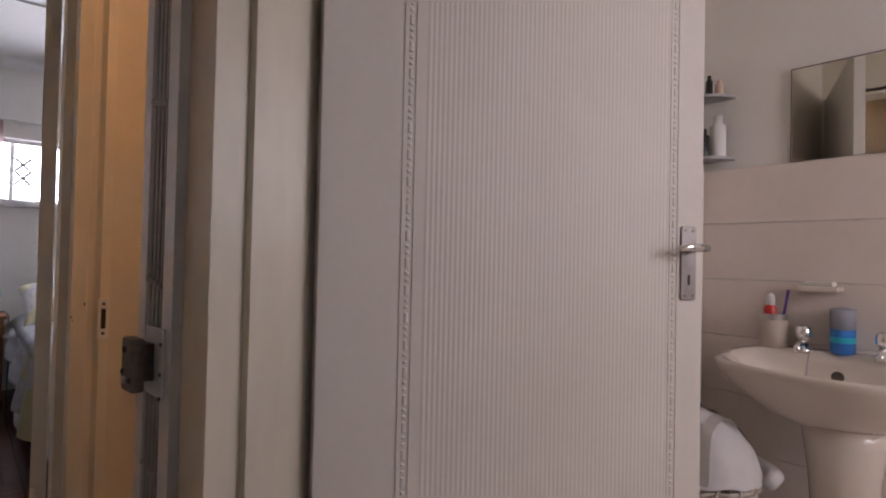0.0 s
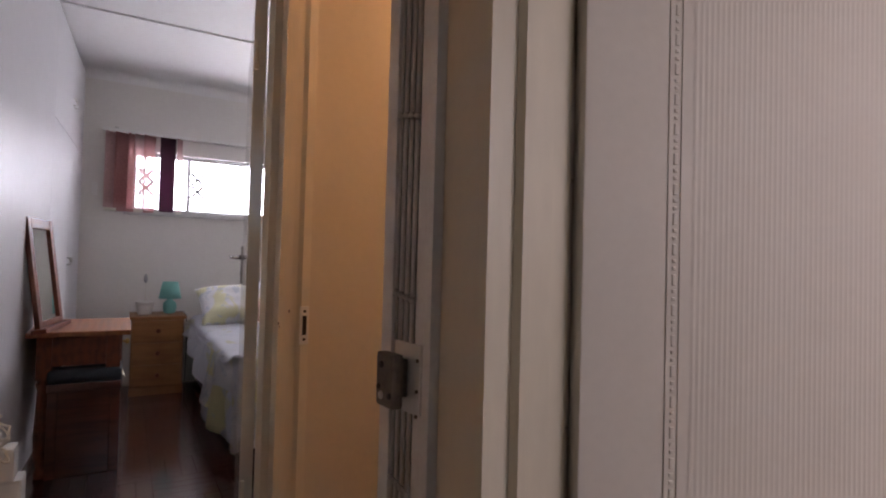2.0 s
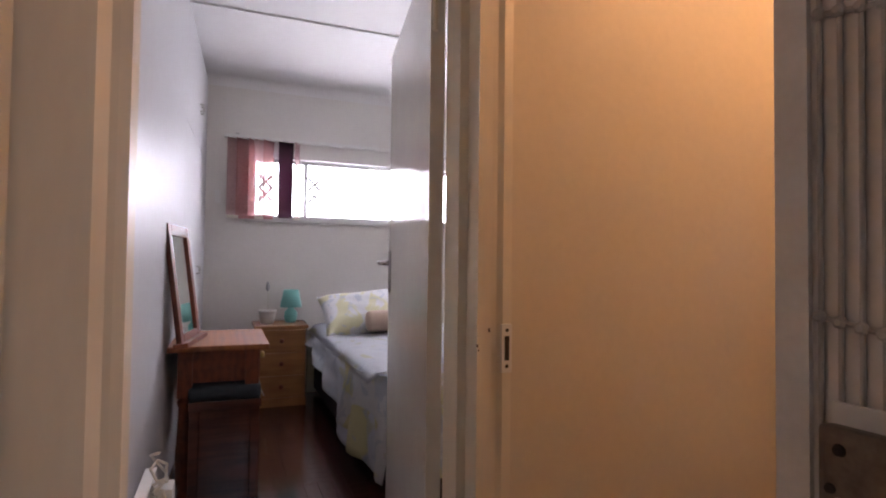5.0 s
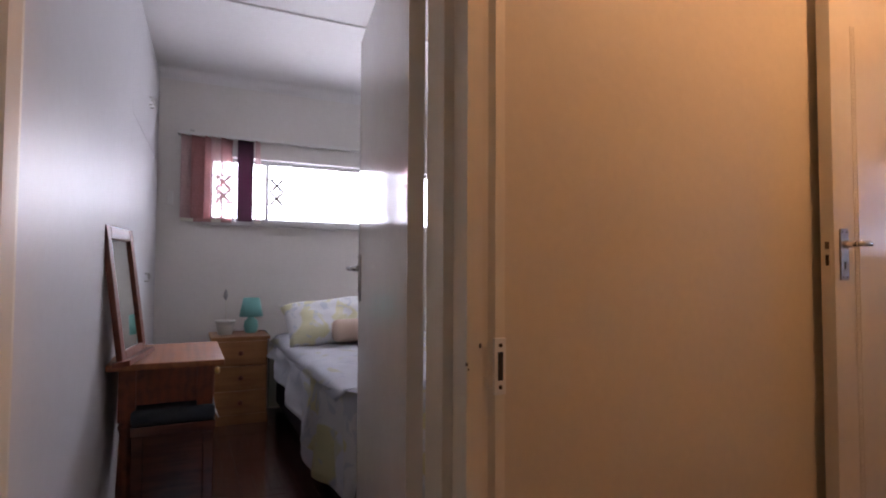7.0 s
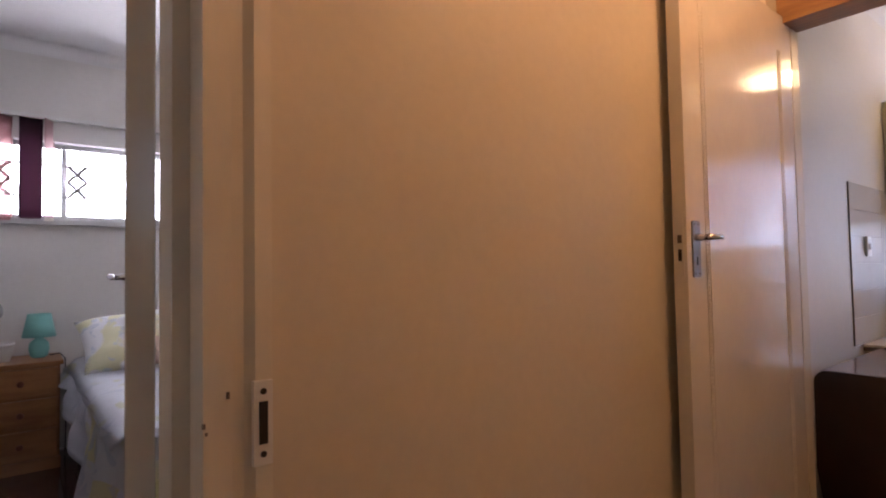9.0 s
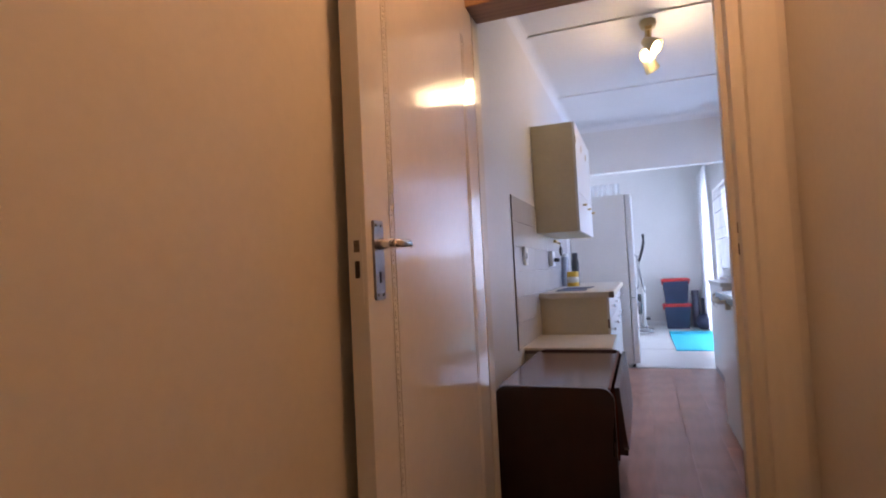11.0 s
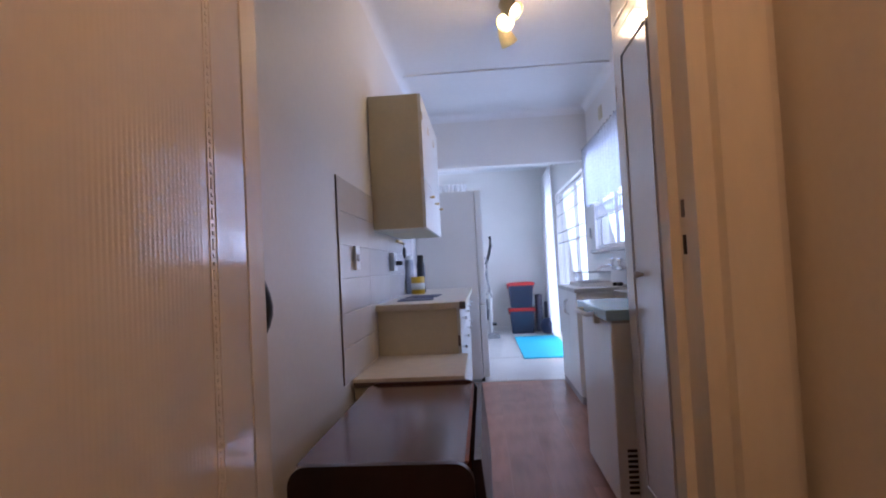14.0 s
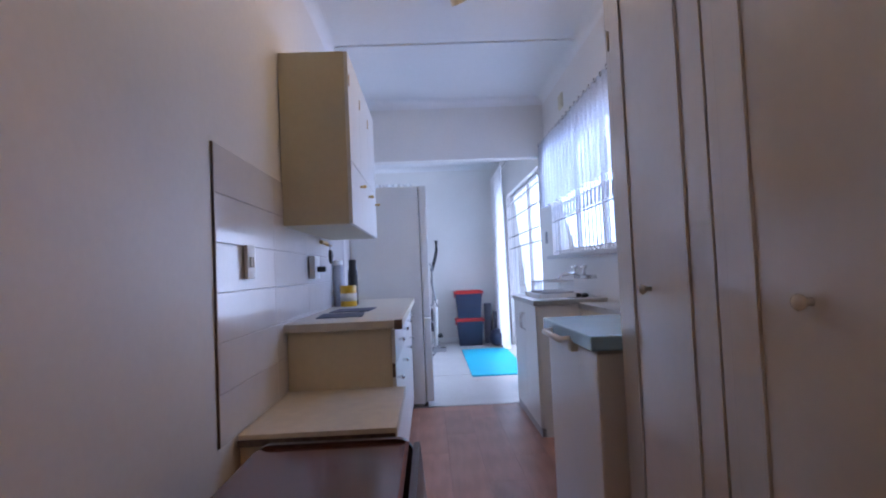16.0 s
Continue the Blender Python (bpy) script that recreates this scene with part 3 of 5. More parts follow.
def door_leaf(name, m, width, height, mat, label, ribbed, side, plate, lock_edge=True, b0=0.155, b1=0.085, depth=0.0006):
    """A leaf built along +x from its hinge, 40 mm thick in y; side: the face (-1 or 1) that shows."""
    ob = thing(name, label=label, category="door", kind="structure")
    part("leaf", box((0, -0.02, 0.008), (width, 0.02, height), 0.003), mat, ob)
    y = side * 0.02
    if ribbed:
        x0, x1, z0, z1 = b0 + 0.03, width - b1 - 0.012, 0.16, height - 0.16
        n = int((x1 - x0) / 0.0098)
        steps = 8
        bm = bmesh.new()
        prof = [(x0 + (x1 - x0) * i / (n * steps), 0.0004 + depth * (0.5 - 0.5 * math.cos(2 * math.pi * i / steps))) for i in range(n * steps + 1)]
        rows = [[bm.verts.new((px, y + side * py, z)) for px, py in prof] for z in (z0, z1)]
        for i in range(len(prof) - 1):
            bm.faces.new((rows[0][i], rows[0][i + 1], rows[1][i + 1], rows[1][i]))
        bmesh.ops.recalc_face_normals(bm, faces=bm.faces)
        if (bm.faces[0].normal.y > 0) != (side > 0):
            bmesh.ops.reverse_faces(bm, faces=bm.faces)
        part("ribbed_panel", bm, mat, ob, "", True)
        for bx, flip in ((b0, 1), (width - b1, -1)):
            md = boxes([((bx - 0.013, y - 0.001, 0.14), (bx - 0.009, y + side * 0.0015 if side > 0 else y + 0.001, height - 0.14))]) if side > 0 else boxes([((bx - 0.013, y - 0.0018, 0.14), (bx - 0.009, y + 0.001, height - 0.14))])
            lo = y - 0.0022 if side > 0 else y - 0.0018
            add_box(md, (bx + 0.009, lo, 0.14), (bx + 0.013, lo + 0.004, height - 0.14))
            k = 0
            z = 0.16
            while z < height - 0.16:
                hgt = 0.018 if k % 3 == 0 else 0.006
                add_box(md, (bx - 0.0035, lo, z), (bx + 0.0035, lo + 0.004, z + hgt), 0.001, 1)
                z += hgt + 0.006
                k += 1
            part("bead_moulding", md, mat, ob, "narrow beaded moulding")
    lever_handle(ob, width - 0.045, y, plate[0], plate[1], side, -1)
    if lock_edge:
        le = part("lock_forend", box((width - 0.0008, -0.011, plate[0] - 0.005), (width + 0.0012, 0.011, plate[1] + 0.01)), mat, ob)
        part("latch", box((width, -0.006, plate[0] + 0.095), (width + 0.0025, 0.006, plate[0] + 0.118)), M_DULL, le, "dark steel latch")
        part("bolt_hole", box((width, -0.005, plate[0] + 0.045), (width + 0.0022, 0.005, plate[0] + 0.078)), M_DARK, le)
    ob.matrix_world = m
    return ob


bath_dir = math.degrees(math.atan2(0.661 - 0.93, 1.103 - 0.367))
door_leaf("door_1", pose(0.372, 0.935, 0, 0, 0, bath_dir), 0.848, 1.98, M_BATHDOOR, "cream bathroom door with a fluted panel and chrome lever, standing ajar", True, -1, (0.962, 1.125), depth=0.00045)
# bedroom leaf, folded back into the room
door_leaf("door_2", pose(0.117, 2.13, 0, 0, 0, 81), 0.83, 1.905, M_GLOSS, "glossy cream bedroom door standing open", False, 1, (0.93, 1.1))
# kitchen leaf, folded back against the passage wall; built from its hinge towards the west
door_leaf("door_3", pose(2.236, 1.985, 0, 0, 0, 180.2), 0.82, 1.96, M_GLOSS, "glossy cream kitchen door with a fluted panel, opened against the wall", True, 1, (1.02, 1.178), True, 0.12, 0.12, 0.0002)
hinge = thing("door_hinge", (0, 0, 0), "cream-painted butt hinge of the bedroom door", "hinge", kind="structure")
for zz in (0.25, 1.66):
    part("hinge_knuckle", lathe([(0.007, 0), (0.007, 0.09)], (0.104, 2.118, zz), 10), M_FRAME, hinge)


# ---- folding security gate ----
def security_gate():
    """The face looks west, turned a little; local y runs along the folded gate."""
    g = thing("security_gate", (0.184, 1.064, 0), "grey-painted folding steel security gate, folded against the wall end", "security gate")
    part("post", extrude_profile([(0, 0), (0, 0.044), (0.012, 0.044), (0.012, 0.041), (0.003, 0.041), (0.003, 0.003), (0.045, 0.003), (0.045, 0)], 0, 2.05), M_GATE, g, "pale grey steel channel post")
    part("back_plate", box((0.0075, 0.041, 0), (0.0115, 0.128, 2.05)), M_GATE, g, "pale grey backing strip")
    part("end_bar", extrude_profile([(0, 0.125), (0, 0.16), (0.04, 0.16), (0.04, 0.157), (0.003, 0.157), (0.003, 0.128), (0.012, 0.128), (0.012, 0.125)], 0.02, 2.04), M_GATE, g)
    feet = [0.058, 0.077, 0.096, 0.115]
    lean = 0.010
    for k, y in enumerate(feet):
        bm = bmesh.new()
        add_tube(bm, [(0.004, y - lean * (z - 1.0) * (1 - 0.2 * k) * 0.6, z) for z in (0.03, 0.9, 1.0, 1.5, 2.03)], 0.003, 6)
        part("upright_bar", bm, M_GATEBAR, g, "", True)
    for z in (0.32, 0.66, 0.985, 1.30, 1.62, 1.92):
        for k, y in enumerate(feet):
            part("rivet", lathe([(0.0035, -0.006), (0.0065, -0.003), (0.0065, 0.002)], (0.002, y - lean * (z - 1.0) * (1 - 0.2 * k) * 0.6, z + 0.004 * k), 8, "x"), M_GATEBAR, g)
        for k, (y0, y1) in enumerate(zip(feet, feet[1:])):
            part("lattice_link", tube([(0.003, y0, z + 0.004 * k), (0.003, y1, z + 0.004 * k + 0.004)], 0.003, 6), M_GATEBAR, g)
    lb = part("lock_box", box((-0.046, 0.036, 0.812), (-0.026, 0.092, 0.9), 0.006), M_DULL, g, "scuffed brown steel lock box")
    for y, z, r in ((0.07, 0.882, 0.006), (0.078, 0.845, 0.005), (0.07, 0.832, 0.007), (0.042, 0.835, 0.005)):
        part("lock_pin", lathe([(r * 0.8, -0.003), (r, 0)], (-0.046, y + 0.003, z - 0.002), 12, "x"), M_STEEL if r == 0.007 else M_DARK, lb)
    part("lock_body", box((-0.028, 0.056, 0.825), (-0.005, 0.088, 0.888), 0.003), M_DULL, lb)
    br = part("lock_bracket", box((-0.006, 0.018, 0.80), (-0.001, 0.1, 0.915), 0.001), M_GATE, g, "painted steel bracket")
    for z in (0.80, 0.84, 0.89):
        part("bolt", lathe([(0.0028, -0.003), (0.0035, 0)], (-0.006, 0.025, z), 8, "x"), M_DULL, br)
    g.rotation_euler = (0, 0, radians(4.5))
    return g


security_gate()

# built-in cupboard in the corridor, its door edge beside the bedroom frame
cb = thing("corridor_cupboard", (-0.665, 1.17, 0), "cream-painted corridor cupboard door with a small keyhole", "cupboard")
part("door", box((0.0, -0.45, 0.1), (0.016, 0.465, 2.2), 0.003), M_HALL, cb)
part("escutcheon", lathe([(0.006, 0), (0.005, 0.003)], (0.016, 0.425, 0.965), 10, "x", 0.7), M_DULL, cb, "small dark keyhole")

# corridor lamp
cl = thing("ceiling_light", (1.35, 1.28, HT), "round opal glass ceiling lamp giving warm light", "lamp")
part("base", lathe([(0.09, -0.02), (0.09, 0)], (0, 0, 0), 24), M_WHITE, cl)
part("rim", lathe([(0.1, -0.03), (0.1, -0.018)], (0, 0, 0), 24), M_BRASS, cl)


# ---- windows ----
def window(name, x0, x1, z0, z1, y0, y1, inward, mullions, label, sill=True):
    """A steel casement in the x-z plane between y0 and y1; inward: -1 or 1 along y into the room."""
    w = thing(name, ((x0 + x1) / 2, (y0 + y1) / 2, z0), label, "window", kind="structure")
    cx, cy = (x0 + x1) / 2, (y0 + y1) / 2
    L0, L1 = x0 - cx, x1 - cx
    H = z1 - z0
    part("window_frame", boxes([((L0, -0.02, 0), (L0 + 0.03, 0.02, H)), ((L1 - 0.03, -0.02, 0), (L1, 0.02, H)), ((L0 + 0.03, -0.02, 0), (L1 - 0.03, 0.02, 0.03)), ((L0 + 0.03, -0.02, H - 0.03), (L1 - 0.03, 0.02, H))], 0.002), M_BAR, w)
    xs = [L0 + 0.03] + [x - cx for x in mullions] + [L1 - 0.03]
    for x in mullions:
        part("mullion", box((x - cx - 0.014, -0.018, 0.03), (x - cx + 0.014, 0.018, H - 0.03), 0.002), M_BAR, w)
    for a, b in zip(xs, xs[1:]):
        p = part("pane", box((a, -0.002, 0.03), (b, 0.002, H - 0.03)), M_GLASS, w)
        p.visible_shadow = False
    if sill:
        ys = (0.05, 0.13) if inward > 0 else (-0.13, -0.05)
        part("window_sill", box((L0 - 0.05, ys[0], -0.035), (L1 + 0.05, ys[1], -0.002), 0.004), M_BAR, w)
    return w


window("window_1", BX0, BX1, BZ0, BZ1, BW + 0.05, BW + 0.11, -1, [0.2, 1.0], "wide high steel bedroom window behind burglar bars", True)
window("window_2", WX0, WX1, WZ0, WZ1, 0.30, 0.34, 1, [5.6, 6.25], "steel kitchen window behind burglar bars", True)
window("window_3", SX0, SX1, 0.03, SZ1, 0.30, 0.34, 1, [8.3], "tall glazed sun room door behind a trellis gate", False)

# window_4 is an unseen addition round the corridor fill lamp
window("window_4", -0.5, 0.0, 1.3, 2.1, -1.38, -1.34, 1, [], "unseen corridor window, added to let in fill light", False)
window("window_5", 0.85, 1.75, 1.15, 2.05, -1.38, -1.34, 1, [1.3], "steel bathroom window", False)
# self-glowing panels in place of the bright outdoors seen through the panes
tagged(mesh_ob("backdrop_north", box((-6, 12, -2), (9, 12.1, 8)), M_GARDEN_GLOW), "glowing panel in place of the bright garden and sky outside", "backdrop", kind="structure")
tagged(mesh_ob("backdrop_south", box((-1, -7.1, -2), (17, -7, 8)), M_GREENERY_GLOW), "glowing blue-green panel in place of the garden outside the kitchen", "backdrop", kind="structure")
tagged(mesh_ob("ground", box((-40, -40, -0.5), (40, 40, -0.2)), M_VINYL), "pale sunlit ground outside", "ground", kind="structure")


def bedroom_bars():
    b = thing("burglar_bars", (0, BW + 0.015, BZ0), "dark steel burglar bars with crossed panels", "burglar bars")
    H = BZ1 - BZ0
    for z in (0.14, 0.34):
        part("rail", box((BX0 + 0.01, -0.004, z - 0.004), (BX1 - 0.01, 0.004, z + 0.004)), M_GATEBAR, b)
    x = BX0 + 0.06
    while x < BX1 - 0.05:
        part("bar", box((x - 0.004, -0.0035, 0.01), (x + 0.004, 0.0035, H - 0.01)), M_BAR, b)
        x += 0.11
    for cx in (-0.12, 0.265, 1.2):
        for z in (0.14, 0.24):
            for s in (1, -1):
                part("crossed_bar", tube([(cx - 0.05, -0.006, z + (0 if s > 0 else 0.1)), (cx + 0.05, -0.006, z + (0.1 if s > 0 else 0))], 0.011, 6), M_GATEBAR, b)


bedroom_bars()


def vertical_blind():
    b = thing("vertical_blind", (-0.4, BW - 0.035, 2.02), "mauve and plum vertical fabric blind, drawn to one side", "blind")
    part("head_rail", box((-0.03, -0.02, -0.012), (1.9, 0.02, 0.012), 0.003), M_WHITE, b)
    slats = [(0.04, 35, M_BLINDC), (0.11, 30, M_BLINDA), (0.175, 62, M_BLINDA), (0.235, 40, M_BLINDC), (0.30, 40, M_BLINDA), (0.43, 8, M_BLINDB), (0.52, 62, M_BLINDC)]
    for x, a, m in slats:
        me = grid_surface(6, 10, lambda u, v: ((u - 0.5) * 0.115 * math.cos(radians(a)), (u - 0.5) * 0.115 * math.sin(radians(a)) + 0.006 * math.sin(u * math.pi) + 0.004 * math.sin(v * 5 + x * 20), -0.012 - v * 0.60))
        bmesh.ops.solidify(me, geom=me.faces[:], thickness=0.0012)
        sl = part("slat", transform(me, Matrix.Translation((x, 0, 0))), m, b, "", True)
        part("slat_weight", box((x - 0.05 * math.cos(radians(a)), -0.004 - 0.03 * math.sin(radians(a)), -0.635), (x + 0.05 * math.cos(radians(a)), 0.004 + 0.03 * math.sin(radians(a)), -0.612), 0.002), M_LABEL if m is M_BLINDC else m, sl)
    part("rail_bracket", box((0.05, 0.0, 0.005), (0.08, 0.03, 0.03), 0.002), M_STEEL, b)


vertical_blind()
wsw = thing("light_switch", (-0.47, BW, 1.5), "small white switch on the bedroom wall", "switch")
part("plate", box((-0.02, -0.012, 0.0), (0.02, 0, 0.1), 0.003), M_WHITE, wsw)


# ---- bedroom ----
def wardrobe():
    w = thing("built_in_wardrobe", (-0.612, 3.75, 0), "glossy white built-in wardrobe with small handles", "wardrobe")
    part("carcass", box((-0.16, -1.6, 0), (-0.018, 1.54, 2.476)), M_WARDROBE, w)
    for a, b, z0, z1 in ((-1.6, 0.2, 0.08, 2.44), (0.2, 0.94, 0.08, 1.80), (0.94, 1.53, 0.08, 1.80), (0.2, 0.94, 1.803, 2.44), (0.94, 1.53, 1.803, 2.44)):
        dr = part("door", box((-0.018, a + 0.001, z0), (0, b - 0.001, z1), 0.0015), M_WARDROBE, w)
        if a < -1:
            continue
        hy, hz = (b - 0.035 if a < 0.5 else a + 0.035), (0.97 if z0 < 1 else 2.03)
        part("handle", tube([(0, hy, hz), (0.018, hy, hz), (0.022, hy, hz + 0.02), (0.018, hy, hz + 0.045), (0, hy, hz + 0.045)], 0.0045, 8), M_STEEL, dr, "small metal handle")
    w.rotation_euler = (0, 0, radians(-2.2))


wardrobe()


def turned_leg(h):
    return [(0.017, 0), (0.02, 0.02), (0.014, 0.05), (0.022, 0.09), (0.025, 0.2 * h / 0.6), (0.018, 0.42 * h / 0.6), (0.024, 0.45 * h / 0.6), (0.016, 0.47 * h / 0.6), (0.022, 0.50 * h / 0.6)]


def dressing_table():
    t = thing("dressing_table", (-0.405, 3.67, -0.035), "reddish pine dressing table with one drawer", "table")
    part("tabletop", box((-0.215, -0.30, 0.69), (0.2, 0.30, 0.715), 0.006), M_PINE_LIT, t, "pine top with a rounded edge, coloured lighter as the lit face")
    # apron, drawer and legs take the darker pine, shade included in the colour
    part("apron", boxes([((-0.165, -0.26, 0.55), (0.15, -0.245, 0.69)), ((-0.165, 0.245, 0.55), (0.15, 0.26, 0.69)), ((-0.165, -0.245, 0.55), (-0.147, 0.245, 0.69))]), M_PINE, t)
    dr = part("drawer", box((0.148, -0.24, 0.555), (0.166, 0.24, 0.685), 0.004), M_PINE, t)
    part("knob", lathe([(0.006, 0), (0.006, 0.012), (0.015, 0.018), (0.016, 0.026), (0.009, 0.033)], (0.166, 0.0, 0.62), 14, "x"), M_BRASS, dr, "round brass knob", True)
    for x in (-0.145, 0.13):
        for y in (-0.245, 0.245):
            bm = lathe([(r * 1.3, h + 0.035) for r, h in turned_leg(0.58)], (x, y, 0), 14)
            add_box(bm, (x - 0.03, y - 0.03, 0.49), (x + 0.03, y + 0.03, 0.69), 0.004)
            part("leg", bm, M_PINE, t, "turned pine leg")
    return t


dressing_table()


def stool():
    s = thing("stool", (-0.385, 3.54, 0), "dark wooden stool with a dark blue cushion pushed under the table", "stool")
    part("seat_frame", box((-0.15, -0.17, 0.40), (0.15, 0.17, 0.44), 0.006), M_MAHOG, s)
    part("cushion", box((-0.15, -0.17, 0.44), (0.15, 0.17, 0.50), 0.025, 3), M_CUSHION, s, "dark blue padded cushion", True)
    for x in (-0.125, 0.125):
        for y in (-0.145, 0.145):
            part("leg", box((x - 0.02, y - 0.02, 0), (x + 0.02, y + 0.02, 0.4), 0.004), M_MAHOG, s)
    part("side_board", box((-0.105, -0.16, 0.002), (0.105, -0.145, 0.4), 0.003), M_MAHOG, s, "dark wooden side board")


stool()
papers = thing("papers", (-0.42, 3.54, 0.50), "white papers lying on the stool cushion", "papers")
part("sheet", transform(box((-0.075, -0.05, 0), (0.075, 0.05, 0.004)), Matrix.Rotation(radians(6), 4, "Z")), M_LABEL, papers)
part("hanging_sheet", transform(box((0, -0.055, 0), (0.085, 0.055, 0.003)), Matrix.Translation((0.155, -0.06, 0.012)) @ Matrix.Rotation(radians(62), 4, "Y") @ Matrix.Rotation(radians(12), 4, "Z")), M_LABEL, papers)


def leaning_mirror():
    m = thing("mirror", (-0.55, 3.50, 0.68), "pine-framed mirror leaning against the wardrobe", "mirror")
    w, h, b = 0.36, 0.53, 0.05
    part("frame", boxes([((0, -w / 2, 0), (0.022, -w / 2 + b, h)), ((0, w / 2 - b, 0), (0.022, w / 2, h)), ((0, -w / 2 + b, 0), (0.022, w / 2 - b, b)), ((0, -w / 2 + b, h - b), (0.022, w / 2 - b, h))], 0.005), M_PINE, m)
    part("glass", box((0.004, -w / 2 + b, b), (0.012, w / 2 - b, h - b)), M_MIRROR, m)
    part("foot", box((-0.01, -w / 2 - 0.02, -0.0), (0.05, w / 2 + 0.02, 0.02), 0.004), M_PINE, m)
    m.rotation_euler = (0, radians(-7.5), radians(-9))


leaning_mirror()


def nightstand():
    n = thing("nightstand", (-0.01, 5.09, 0), "light pine bedside chest with three drawers", "nightstand")
    part("body", boxes([((-0.175, -0.18, 0.0), (0.175, 0.19, 0.565))], 0.003), M_PINELIGHT, n)
    part("top", box((-0.19, -0.2, 0.565), (0.19, 0.195, 0.588), 0.006), M_PINELIGHT, n)
    part("plinth", box((-0.18, -0.188, 0), (0.18, -0.178, 0.065), 0.003), M_PINELIGHT, n)
    for z in (0.075, 0.24, 0.405):
        dr = part("drawer", box((-0.165, -0.196, z), (0.165, -0.178, z + 0.15), 0.005), M_PINELIGHT, n)
        part("knob", lathe([(0.014, -0.03), (0.016, -0.022), (0.007, -0.012), (0.007, 0)], (0, -0.196, z + 0.075), 14, "y"), M_PINE, dr, "round wooden knob", True)


nightstand()
lamp = thing("table_lamp", (0.075, 5.12, 0.588), "small teal bedside lamp with a matching shade", "lamp")
part("base", lathe([(0.03, 0), (0.042, 0.01), (0.05, 0.05), (0.045, 0.085), (0.02, 0.11), (0.012, 0.125)], (0, 0, 0), 20), M_TEAL, lamp, "", True)
part("shade", lathe([(0.082, 0.118), (0.056, 0.25), (0.054, 0.25), (0.08, 0.12)], (0, 0, 0), 24), M_TEAL, lamp, "teal tapered fabric shade", True)
part("cable", tube([(0.05, 0.02, 0.006), (0.1, 0.03, 0.01), (0.125, 0.02, -0.02), (0.135, 0.04, -0.3), (0.13, 0.06, -0.57)], 0.003, 6), M_BLACK, lamp)
pot = thing("flower_pot", (-0.1, 5.08, 0.588), "white pot holding a small cactus ornament on a stalk", "pot")
part("bowl", lathe([(0.045, 0), (0.06, 0.06), (0.062, 0.085), (0.066, 0.085), (0.066, 0.1), (0.058, 0.1), (0.054, 0.07)], (0, 0, 0), 22), M_WHITE, pot, "", True)
part("stalk", tube([(0, 0, 0.07), (0.004, 0, 0.2), (0.0, 0, 0.26)], 0.003, 6), M_LABEL, pot)
part("tip", lathe([(0.004, 0.24), (0.016, 0.265), (0.012, 0.295), (0.003, 0.315)], (0, 0, 0), 10), M_GREYPL, pot)


def bed():
    b = thing("bed", (0.80, 4.2, 0), "single bed with a pale printed duvet over a dark base", "bed")
    part("base", box((-0.52, -0.95, 0.04), (0.6, 1.08, 0.36), 0.02), M_BEDBASE, b, "dark fabric bed base")
    part("mattress", box((-0.53, -0.98, 0.36), (0.61, 1.08, 0.52), 0.05, 3), M_LINEN, b)

    def top(u, v):
        x = -0.60 + u * 1.2
        y = -1.04 + v * 1.9
        drop = max(0.0, (-0.52 - x) / 0.08)
        e = noise.noise((x * 3, y * 3, 1.0)) * 0.02 + noise.noise((x * 9, y * 9, 4.0)) * 0.008
        return (x, y, 0.565 + e - 0.05 * min(1, drop) ** 2)
    bm = grid_surface(26, 34, top)
    bmesh.ops.solidify(bm, geom=bm.faces[:], thickness=0.02)
    part("duvet", bm, M_LINEN, b, "pale blue-white duvet", True)

    def side(u, v):
        y = -1.04 + u * 1.9
        depth = 0.10 + 0.34 * max(0, 1 - u * 1.25) + 0.02 * math.sin(u * 11)
        fold = 0.03 * math.sin(u * 26 + 2 * v) * v + 0.02 * noise.noise((u * 6, v * 3, 2))
        return (-0.595 - 0.03 * v - fold + 0.13 * max(0, 1 - u / 0.16) ** 2, y, 0.53 - depth * v)
    bm = grid_surface(60, 14, side)
    bmesh.ops.solidify(bm, geom=bm.faces[:], thickness=0.012)
    part("duvet_side", bm, M_LINEN, b, "duvet hanging in folds over the bed edge", True)

    def foot(u, v):
        x = -0.48 + u * 1.06
        fold = 0.03 * math.sin(u * 20) * v
        return (x, -1.05 - 0.03 * v - fold, 0.53 - (0.42 + 0.05 * math.sin(u * 7)) * v)
    bm = grid_surface(30, 10, foot)
    bmesh.ops.solidify(bm, geom=bm.faces[:], thickness=0.012)
    part("duvet_foot", bm, M_PALE, b, "yellow-printed end of the duvet", True)

    def corner(u, v):
        y = -1.06 + u * 0.5
        fold = 0.035 * math.sin(u * 17 + v)
        return (-0.605 - 0.03 * v - fold * v + 0.13 * max(0, 1 - u / 0.6) ** 2, y, 0.535 - (0.47 - 0.25 * u) * v)
    bm = grid_surface(20, 10, corner)
    bmesh.ops.solidify(bm, geom=bm.faces[:], thickness=0.01)
    part("duvet_corner", bm, M_PALE, b, "yellow-printed duvet corner", True)


bed()


def soft_block(w, d, h, mat_noise=0.02, power=2.6):
    bm = bmesh.new()
    bmesh.ops.create_uvsphere(bm, u_segments=28, v_segments=16, radius=1)
    for v in bm.verts:
        x, y, z = v.co
        sx = math.copysign(abs(x) ** (1 / power), x)
        sy = math.copysign(abs(y) ** (1 / power), y)
        v.co = Vector((sx * w / 2, sy * d / 2, z * h / 2 * (1 - 0.55 * max(abs(sx), abs(sy)) ** 6)))
        v.co += v.normal * mat_noise * noise.noise(v.co * 7)
    return bm


